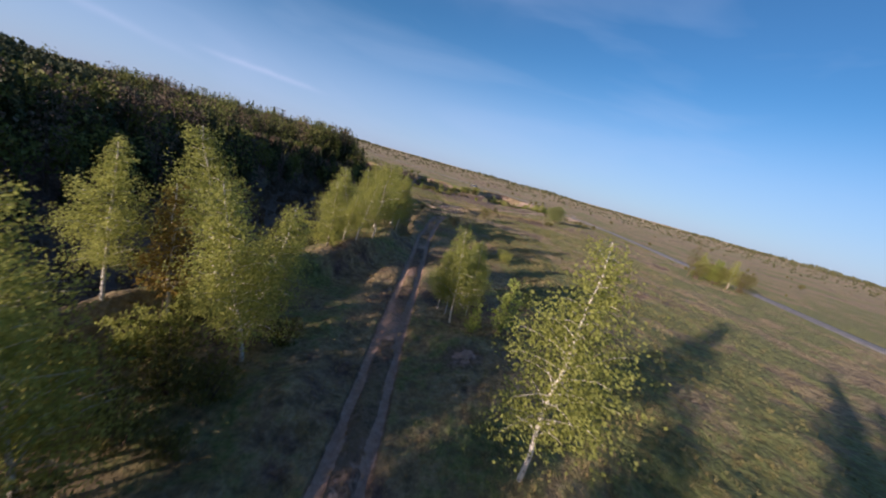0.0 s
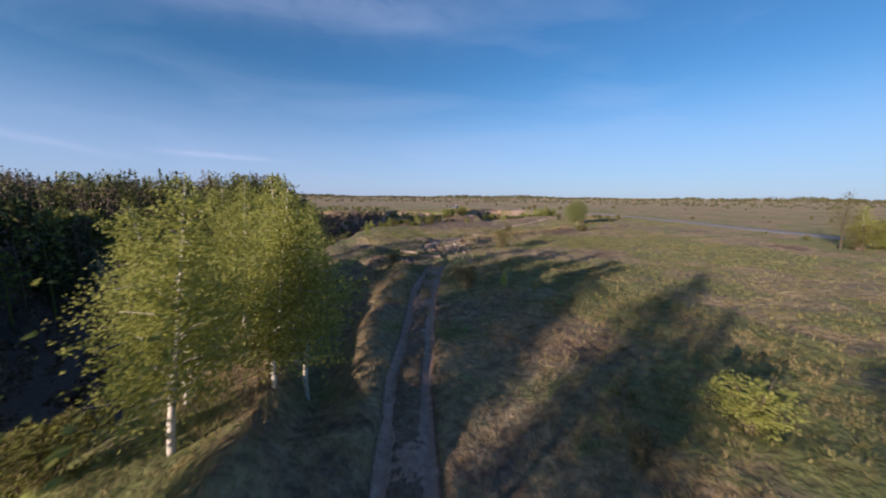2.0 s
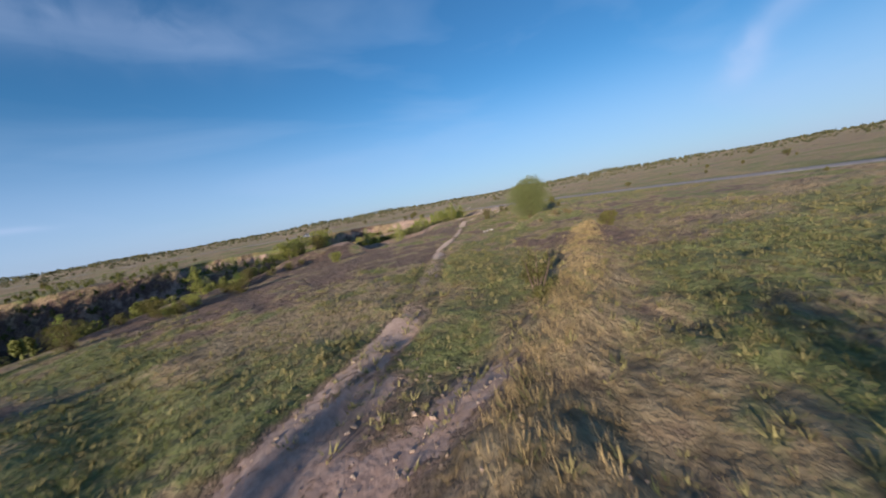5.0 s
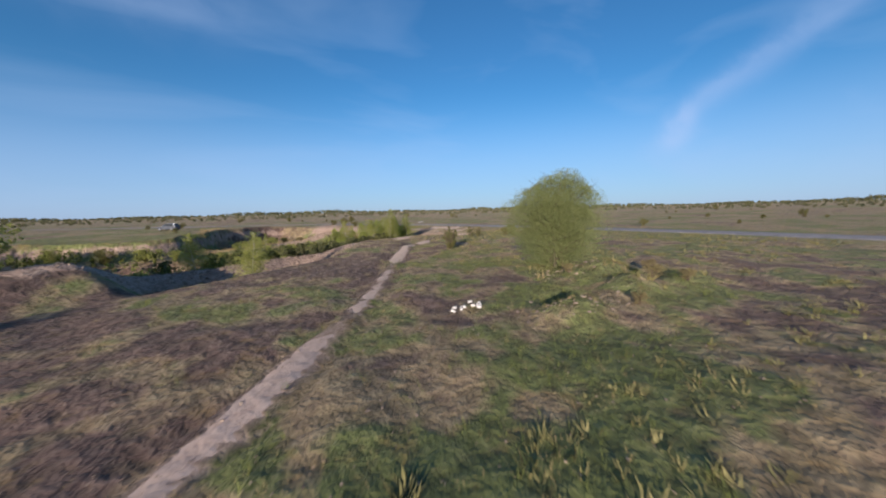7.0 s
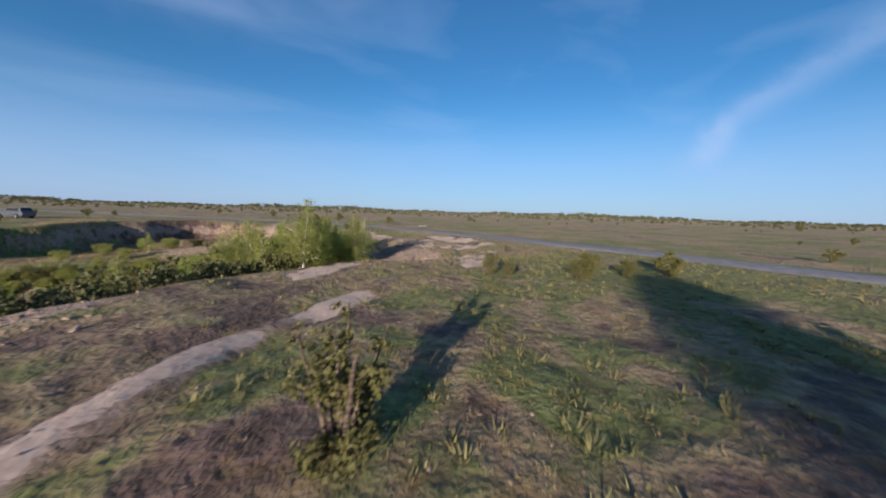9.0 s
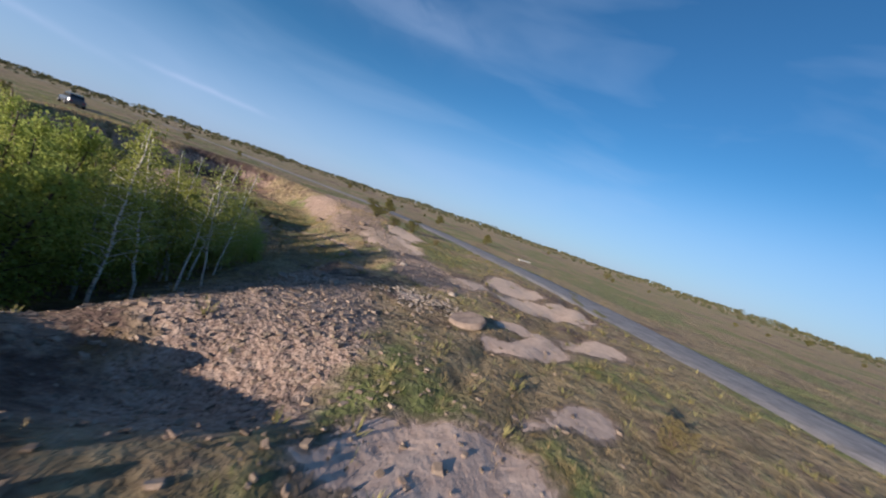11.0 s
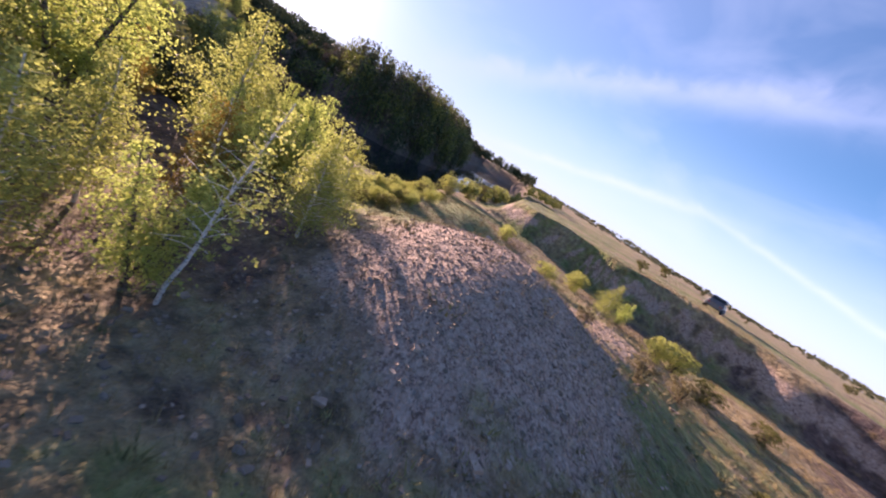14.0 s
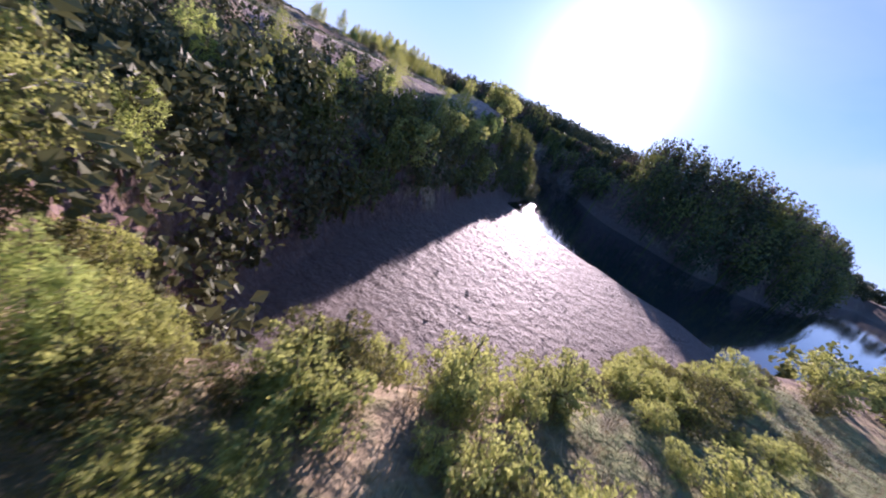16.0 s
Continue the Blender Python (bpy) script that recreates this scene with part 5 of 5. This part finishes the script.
# ---- stones ----
def slab(rng, squash=0.5):
    """A broken angular piece of bedded stone."""
    v = np.array([(-1, -1, -1), (1, -1, -1), (1, 1, -1), (-1, 1, -1), (-1, -1, 1), (1, -1, 1), (1, 1, 1), (-1, 1, 1), (1.35, 0, -0.2), (-0.2, 1.3, 0.1)], float) * 0.72
    v *= (1, rng.uniform(0.55, 0.9), squash)
    v *= rng.uniform(0.6, 1.2, (10, 1))
    f = [(0, 3, 1), (1, 3, 2), (4, 5, 7), (5, 6, 7), (0, 1, 5), (0, 5, 4), (1, 2, 8), (2, 6, 8), (6, 5, 8), (5, 1, 8), (2, 3, 9), (3, 7, 9), (7, 6, 9), (6, 2, 9), (3, 0, 4), (3, 4, 7)]
    return v, np.array(f)


def rubble(name, n, seed, centre, radius, sizes, material, label, chooser=None):
    """A spread of broken stones lying on the ground."""
    rng = np.random.default_rng(seed)
    shapes = [slab(rng, rng.uniform(0.25, 0.6)) for _ in range(9)]
    x, y = rng.normal(centre[0], radius[0], n), rng.normal(centre[1], radius[1], n)
    z, zone = land(x, y)
    ok = (rng.uniform(size=n) < (chooser(x, y, z, zone) if chooser else 1.0))
    vs, fs, o = [], [], 0
    for px, py, pz in zip(x[ok], y[ok], z[ok]):
        v, f = shapes[rng.integers(9)]
        s = sizes[0] + (sizes[1] - sizes[0]) * rng.beta(1, 4)
        a, b = rng.uniform(0, 6.283), rng.normal(0, 0.3)
        c, d = math.cos(a), math.sin(a)
        w = v * s * 0.5
        w = np.stack([w[:, 0], w[:, 1] * math.cos(b) - w[:, 2] * math.sin(b), w[:, 1] * math.sin(b) + w[:, 2] * math.cos(b)], -1)
        vs.append(np.stack([px + w[:, 0] * c - w[:, 1] * d, py + w[:, 0] * d + w[:, 1] * c, pz + s * 0.08 + w[:, 2]], -1))
        fs.append(f + o)
        o += 10
    tagged(link_mesh(name, np.concatenate(vs), np.concatenate(fs), material), label, "stones", kind="stuff")


STONY = lambda x, y, z, q: np.clip(q[:, 0] * 1.3, 0, 1) * (q[:, 3] < 0.3)
rubble("scree", 11500, 1, (38, 196), (4.8, 4.2), (0.035, 0.22), STONE, "heap of broken limestone slabs in the quarry", STONY)
rubble("scree", 2800, 2, (53.6, 197), (2.4, 7), (0.03, 0.17), STONE, "pale stones spilling over the quarry edge", STONY)
rubble("scree", 2600, 3, (50.5, 180), (3.5, 3.8), (0.04, 0.3), STONE, "stones and clods on a low bank", STONY)
rubble("scree", 2800, 4, (20, 158.5), (7, 4), (0.1, 0.6), STONE, "broken limestone slabs on a bank", STONY)
rubble("scree", 2200, 5, (48, 212), (4.5, 12), (0.08, 0.5), STONE, "pinkish stones on the quarry slope", STONY)
rubble("stones", 1500, 26, (44.5, 194), (3.5, 5.5), (0.05, 0.28), STONE, "rusty stones scattered over the hollow floor", lambda x, y, z, q: 0.7 * (z < -0.6) * (1 - 0.6 * q[:, 1]))
rubble("scree", 900, 6, (30, 203), (5, 4), (0.08, 0.5), STONE, "broken limestone by the quarry wall", STONY)
rubble("rubble", 480, 7, (0.0, 86.2), (1.7, 3.0), (0.06, 0.42), STONE, "dumped concrete rubble beside the track")
rubble("rubble", 170, 24, (0.6, 86.0), (1.4, 2.6), (0.1, 0.36), WHITE_BLOCK, "scattered white brick pieces in dumped rubble")
rubble("rubble", 300, 31, (0.3, 86.4), (1.1, 2.2), (0.1, 0.46), CONCRETE, "pale lumps of concrete in dumped rubble")
rubble("rubble", 130, 32, (1.6, 88.6), (1.2, 1.5), (0.1, 0.5), CONCRETE, "broken concrete and plaster strewn over grass")
rubble("debris", 220, 8, (-1.2, 86.4), (1.2, 1.6), (0.15, 0.5), CHAR, "dark burnt debris among concrete rubble")
rubble("debris", 260, 35, (-6.6, 81.0), (2.6, 1.8), (0.08, 0.4), CHAR, "dark dumped debris in rough grass")
rubble("rubble", 200, 36, (-8.5, 81.5), (2.6, 2.0), (0.06, 0.3), CONCRETE, "scattered broken concrete in rough grass")
rubble("rubble", 130, 9, (-11.5, 84), (1.3, 0.9), (0.15, 0.6), CONCRETE, "pale rubble on a mound by the pit")
rubble("rubble", 120, 10, (31.4, 129.6), (1.8, 0.7), (0.06, 0.28), CONCRETE, "broken bricks and plaster in rough grass")
rubble("debris", 90, 11, (38, 134.5), (1.6, 0.8), (0.15, 0.45), STONE, "stones at the foot of the willow bush")
rubble("stones", 3200, 12, (36, 155), (12, 12), (0.05, 0.2), STONE, "small stones scattered over bare soil", lambda x, y, z, q: (1 - q[:, 0]) * (z > -1) * (line_distance(x, y, TRACK) < 14) * 0.6)
rubble("stones", 1500, 33, (23, 134), (6, 8), (0.035, 0.14), STONE, "pale pebbles scattered over brown soil", lambda x, y, z, q: (1 - q[:, 0]) * (z > -1))
rubble("stones", 1500, 13, (5, 98), (5, 6), (0.05, 0.28), STONE, "small stones on the bare track", lambda x, y, z, q: np.clip(q[:, 1] + q[:, 0], 0, 1))
rubble("stones", 1500, 14, (51, 176), (4, 4), (0.06, 0.35), STONE, "small stones scattered in grass by the hollow", lambda x, y, z, q: 0.8 * (z > -2.5) * np.ones(len(x)))
rubble("rubble", 260, 15, (57.2, 187.6), (1.3, 1.3), (0.06, 0.34), CONCRETE, "pale broken concrete at the path side")
rubble("stones", 1600, 16, (8, 165), (13, 11), (0.08, 0.4), STONE, "wet stones on the quarry floor", lambda x, y, z, q: (z < -8.3).astype(float))


def rock(name, x, y, size, seed, material, label, squash=0.7, lift=0.25, turn=0, worn=False):
    """One boulder: broken and angular, or worn smooth."""
    bm = bmesh.new()
    if worn:
        bmesh.ops.create_icosphere(bm, subdivisions=3, radius=0.5)
    else:
        r = random.Random(seed)
        for k in range(20):
            p = Vector((r.uniform(-1, 1), r.uniform(-1, 1), r.uniform(-1, 1)))
            bm.verts.new(p / max(abs(p.x), abs(p.y) * 1.2, abs(p.z)) * 0.45 * r.uniform(0.85, 1.1))
        hull = bmesh.ops.convex_hull(bm, input=bm.verts)
        bmesh.ops.delete(bm, geom=[v for v in bm.verts if not v.link_faces], context="VERTS")
        bmesh.ops.bevel(bm, geom=bm.edges[:], offset=0.02, segments=1, affect="EDGES")
    for v in bm.verts:
        d = noise.noise(v.co * 2.2 + Vector((seed * 3.1, 0, 0))) * 0.22 + noise.noise(v.co * 6 + Vector((0, seed, 0))) * 0.06
        v.co *= 1 + d
        v.co.x *= 1.2
        v.co.z *= squash
        v.co.z = max(v.co.z, -0.3)
    me = bpy.data.meshes.new(name)
    bm.to_mesh(me)
    bm.free()
    me.materials.append(material)
    if worn:
        me.polygons.foreach_set("use_smooth", [True] * len(me.polygons))
    ob = new(name, me)
    ob.matrix_basis = pose(x, y, height(x, y) + lift * size * 0.6, 0, 0, turn) @ Matrix.Diagonal((size, size, size, 1))
    return tagged(ob, label, "boulder", "boulders in the quarry")


for i, (x, y, s, q) in enumerate(((52.0, 188.1, 0.6, 0.7), (51.2, 190.5, 0.42, 0.75), (55.0, 187.9, 0.42, 0.7), (57.6, 184.6, 0.36, 0.8), (53.3, 191.7, 0.3, 0.7), (50.2, 188.6, 0.3, 0.6), (52.4, 192.6, 0.4, 0.5), (54.8, 191.6, 0.4, 0.6), (49.5, 198.5, 0.7, 0.6), (50.4, 203.0, 0.8, 0.5), (34.0, 198.0, 0.7, 0.4), (45.0, 209.0, 1.0, 0.6), (53.0, 184.8, 0.45, 0.5), (51.6, 183.0, 0.5, 0.4), (52.6, 181.6, 0.4, 0.5), (50.6, 181.8, 0.45, 0.45), (24.0, 195.0, 0.7, 0.5))):
    rock("boulder", x, y, s, i + 1, BOULDER if i < 5 else STONE, "smooth pale boulder half sunk in grass" if i < 5 else "rough angular limestone boulder on the quarry slope", q, 0.05 if i < 5 else 0.3, i * 67, i < 5)


def block(name, x, y, dims, turn, material, label, category, tilt=0.0, lift=0.0, rx=0.0, seed=1, group="", parts=()):
    """A chipped cuboid block lying on the ground."""
    bm = bmesh.new()
    bmesh.ops.create_cube(bm, size=1)
    bmesh.ops.scale(bm, vec=dims, verts=bm.verts)
    bmesh.ops.bevel(bm, geom=bm.edges[:], offset=min(dims) * 0.09, segments=2, affect="EDGES")
    for v in bm.verts:
        v.co += noise.noise_vector(v.co * 3 + Vector((seed * 5.3, 0, 0))) * min(dims) * 0.07
    me = bpy.data.meshes.new(name)
    bm.to_mesh(me)
    bm.free()
    me.materials.append(material)
    ob = new(name, me)
    ob.matrix_basis = pose(x, y, height(x, y) + dims[2] * 0.42 + lift, rx, tilt, turn)
    return tagged(ob, label, category, group)


block("concrete_beam", -5.6, 83.6, (2.7, 0.45, 0.32), -22, CONCRETE, "broken concrete beam lying in grass by rubble", "concrete", 3, seed=2, group="dumped concrete beams")
block("concrete_beam", -2.6, 80.7, (2.7, 0.5, 0.36), -21, CONCRETE, "pale concrete beam lying across the track", "concrete", -2, seed=3, group="dumped concrete beams")
block("concrete_beam", -5.6, 77.2, (0.7, 0.4, 0.22), 30, CONCRETE, "small concrete chunk in rough grass", "concrete", 8, seed=4, group="dumped concrete beams")
block("concrete_beam", 48.3, 173.0, (1.7, 0.34, 0.24), 14, CONCRETE, "concrete beam on the edge of the hollow", "concrete", 2, seed=5)
for i, (x, y) in enumerate(((28.1, 132.7), (28.25, 132.2), (27.0, 132.3), (27.75, 132.0), (27.95, 131.85), (27.15, 132.0), (26.7, 131.95), (27.75, 131.6), (28.0, 131.95), (27.4, 132.15))):
    block("white_brick", x, y, (0.2, 0.1, 0.09), i * 47, WHITE_BLOCK, "white silicate brick lying in the grass", "brick", (i % 3) * 9, seed=i, group="dumped white bricks", lift=0.05)
for i, (x, y, l, a) in enumerate(((1.75, 90.0, 1.5, 62), (1.95, 90.1, 1.3, 70), (2.1, 89.9, 1.6, 56), (1.6, 90.2, 1.2, 78), (2.3, 90.3, 1.1, 64), (1.9, 89.7, 0.9, 85), (0.9, 86.0, 1.2, 20))):
    block("plank", x, y, (l, 0.14, 0.05), a, WOOD, "weathered grey plank in a rubble heap", "plank", 6 * (i % 2), 0.22, seed=i, group="planks in the rubble")
for i, (x, y, s) in enumerate(((1.1, 84.6, 0.55), (1.4, 86.0, 0.4), (-2.2, 84.8, 0.45), (1.9, 83.2, 0.4), (-0.2, 85.0, 0.5), (0.9, 83.4, 0.5))):
    block("concrete_slab", x, y, (s, s * 0.75, s * 0.32), i * 53, CONCRETE, "broken pale concrete slab in a rubble heap", "concrete", 12 * (i % 3 - 1), 0.08, seed=i + 20, group="broken slabs in the rubble")


def tyre(x, y, radius):
    """A worn car tyre lying flat in the grass."""
    root = new("tyre")
    root.matrix_basis = pose(x, y, height(x, y) + 0.12, 9, -6, 0)
    rubber = plain_material("old_tyre_rubber", (0.03, 0.03, 0.032), 0.8)
    section = [(0.62, -0.07), (0.72, -0.1), (0.93, -0.095), (1.0, -0.06), (1.0, 0.06), (0.93, 0.095), (0.72, 0.1), (0.62, 0.07)]
    bm = bmesh.new()
    rings = [[bm.verts.new((math.cos(a) * r * radius, math.sin(a) * r * radius, h)) for r, h in section] for a in [2 * math.pi * k / 32 for k in range(32)]]
    for p, q in zip(rings, rings[1:] + rings[:1]):
        for k in range(8):
            bm.faces.new((p[k], q[k], q[(k + 1) % 8], p[(k + 1) % 8]))
    bmesh.ops.recalc_face_normals(bm, faces=bm.faces)
    part("carcass", bm, rubber, root)
    bm = bmesh.new()
    for k in range(40):
        a = 2 * math.pi * k / 40
        lug = bmesh.ops.create_cube(bm, size=1, matrix=pose(math.cos(a) * radius * 1.0, math.sin(a) * radius, 0, 0, 0, math.degrees(a)) @ Matrix.Diagonal((0.018, 0.03, 0.11, 1)))
    part("tread", bm, rubber, root, "worn black tread lugs")
    tagged(root, "worn black car tyre lying flat in rough grass", "tyre")


tyre(2.75, 88.4, 0.31)
block("sack", 1.0, 88.7, (0.42, 0.3, 0.16), 40, WHITE_BLOCK, "pale crumpled sack lying among dumped rubble", "sack", 6, 0.02, seed=31)
block("white_pipe", 74.6, 223.2, (3.0, 0.25, 0.2), 30, WHITE_BLOCK, "pale concrete post lying beside the road", "post", 0, 0.05, seed=9)
block("flat_stone", 49.4, 192.4, (0.85, 0.5, 0.12), 70, STONE, "large flat grey stone in the hollow", "stone", 6, 0.05, seed=12)


def well_cover(x, y, radius):
    """A round chipped concrete lid, tilted on the ground."""
    bm = bmesh.new()
    bmesh.ops.create_cone(bm, segments=28, radius1=radius, radius2=radius * 0.97, depth=0.2, cap_ends=True)
    bmesh.ops.bevel(bm, geom=[e for e in bm.edges if abs(e.verts[0].co.z - e.verts[1].co.z) < 0.01], offset=0.04, segments=2, affect="EDGES")
    for v in bm.verts:
        v.co += noise.noise_vector(v.co * 2.5) * 0.05
    me = bpy.data.meshes.new("well_cover")
    bm.to_mesh(me)
    bm.free()
    me.materials.append(CONCRETE)
    ob = new("well_cover", me)
    ob.matrix_basis = pose(x, y, height(x, y) + 0.14, 2, -15, 0)
    tagged(ob, "round weathered concrete well cover beside broken bricks", "concrete")


well_cover(57.8, 181.1, 0.72)
rubble("rubble", 420, 21, (56.2, 182.6), (1.1, 0.75), (0.05, 0.32), BOULDER, "pale broken bricks and mortar beside a well cover")
rubble("debris", 40, 22, (56.9, 182.0), (0.35, 0.3), (0.1, 0.3), CHAR, "dark burnt debris among pale bricks")
rubble("stones", 700, 23, (51.5, 179.5), (2.2, 3.4), (0.05, 0.28), STONE, "flat brown stones on a grassy ledge", lambda x, y, z, q: 0.7 * (z > -1.6) * np.ones(len(x)))


def marker_post(x, y, tall):
    root = new("marker_post")
    root.matrix_basis = pose(x, y, height(x, y))
    bm = bmesh.new()
    bmesh.ops.create_cone(bm, segments=8, radius1=0.09, radius2=0.08, depth=tall, cap_ends=True)
    bmesh.ops.translate(bm, vec=(0, 0, tall / 2 - 0.1), verts=bm.verts)
    part("post", bm, WOOD, root)
    bm = bmesh.new()
    bmesh.ops.create_cone(bm, segments=8, radius1=0.11, radius2=0.04, depth=0.12, cap_ends=True)
    bmesh.ops.translate(bm, vec=(0, 0, tall - 0.06), verts=bm.verts)
    part("cap", bm, WHITE_BLOCK, root, "pale worn cap")
    tagged(root, "short wooden marker post in the field", "post")


marker_post(71.0, 86.0, 1.5)


# ---- parked car above the quarry wall ----
def car(x, y, turn):
    body_m, glass_m = plain_material("dark_car_paint", (0.13, 0.14, 0.16), 0.25, 0.3), plain_material("car_glass", (0.03, 0.035, 0.04), 0.08)
    tyre_m, rim_m = plain_material("tyre_rubber", (0.025, 0.025, 0.025), 0.85), plain_material("alloy_rim", (0.5, 0.5, 0.52), 0.35, 0.9)
    lamp_m, red_m = plain_material("lamp_glass", (0.75, 0.75, 0.72), 0.15), plain_material("red_lamp", (0.35, 0.02, 0.02), 0.2)
    root = new("car")
    root.matrix_basis = pose(x, y, height(x, y), 0, 0, turn)

    def loft(sections, name, material, parent, label=""):
        bm = bmesh.new()
        rings = []
        for px, half, lo, hi in sections:
            rings.append([bm.verts.new((px, sy * half * k, z)) for sy, k, z in ((-1, 0.94, lo), (-1, 1.0, lo * 0.6 + hi * 0.4), (-1, 0.93, hi), (1, 0.93, hi), (1, 1.0, lo * 0.6 + hi * 0.4), (1, 0.94, lo))])
        for a, b in zip(rings[:-1], rings[1:]):
            for k in range(6):
                bm.faces.new((a[k], a[(k + 1) % 6], b[(k + 1) % 6], b[k]))
        bm.faces.new(rings[0]), bm.faces.new(rings[-1][::-1])
        bmesh.ops.recalc_face_normals(bm, faces=bm.faces)
        bmesh.ops.bevel(bm, geom=bm.edges[:], offset=0.035, segments=2, affect="EDGES")
        return part(name, bm, material, parent, label)

    body = loft([(-2.2, 0.78, 0.4, 0.85), (-2.05, 0.87, 0.3, 0.95), (-1.0, 0.9, 0.26, 1.0), (0.9, 0.9, 0.26, 1.0), (1.9, 0.86, 0.28, 0.9), (2.2, 0.76, 0.4, 0.75)], "body", body_m, root)
    cabin = loft([(-2.0, 0.7, 0.93, 0.99), (-1.65, 0.72, 0.93, 1.52), (-0.4, 0.72, 0.95, 1.6), (0.4, 0.71, 0.95, 1.54), (1.1, 0.68, 0.93, 1.0)], "cabin", body_m, root)
    for sy in (-1, 1):
        for x0, x1 in ((-1.5, -0.65), (-0.55, 0.35)):
            bm = bmesh.new()
            bmesh.ops.create_cube(bm, size=1)
            bmesh.ops.scale(bm, vec=(x1 - x0, 0.03, 0.36), verts=bm.verts)
            bmesh.ops.translate(bm, vec=((x0 + x1) / 2, sy * 0.715, 1.26), verts=bm.verts)
            part("side_window", bm, glass_m, cabin, "dark tinted side window")
        for wx in (-1.35, 1.35):
            bm = bmesh.new()
            bmesh.ops.create_cone(bm, segments=20, radius1=0.34, radius2=0.34, depth=0.22, cap_ends=True)
            bmesh.ops.rotate(bm, matrix=Matrix.Rotation(radians(90), 3, "X"), verts=bm.verts)
            bmesh.ops.translate(bm, vec=(wx, sy * 0.82, 0.34), verts=bm.verts)
            bmesh.ops.bevel(bm, geom=[e for e in bm.edges if len(e.link_faces) == 2], offset=0.015, segments=1, affect="EDGES")
            wheel = part("wheel", bm, tyre_m, root, "black tyre")
            bm = bmesh.new()
            bmesh.ops.create_cone(bm, segments=16, radius1=0.21, radius2=0.18, depth=0.05, cap_ends=True)
            bmesh.ops.rotate(bm, matrix=Matrix.Rotation(radians(-90 * sy), 3, "X"), verts=bm.verts)
            bmesh.ops.translate(bm, vec=(wx, sy * 0.94, 0.34), verts=bm.verts)
            part("rim", bm, rim_m, wheel, "silver rim")
        for px, mm, nm in ((2.17, lamp_m, "headlight"), (-2.17, red_m, "tail_light")):
            bm = bmesh.new()
            bmesh.ops.create_cube(bm, size=1)
            bmesh.ops.scale(bm, vec=(0.08, 0.28, 0.13), verts=bm.verts)
            bmesh.ops.bevel(bm, geom=bm.edges[:], offset=0.02, segments=2, affect="EDGES")
            bmesh.ops.translate(bm, vec=(px, sy * 0.56, 0.7), verts=bm.verts)
            part(nm, bm, mm, body)
    for px, a, nm, hgt in ((0.82, 52, "windscreen", 0.72), (-1.82, -22, "rear_window", 0.5)):
        bm = bmesh.new()
        bmesh.ops.create_cube(bm, size=1)
        bmesh.ops.scale(bm, vec=(0.03, 1.18, hgt), verts=bm.verts)
        bmesh.ops.rotate(bm, matrix=Matrix.Rotation(radians(-a), 3, "Y"), verts=bm.verts)
        bmesh.ops.translate(bm, vec=(px, 0, 1.28), verts=bm.verts)
        part(nm, bm, glass_m, cabin, "dark glass")
    tagged(root, "dark parked hatchback car on grass above the quarry", "car")


car(8.0, 219.5, 145)
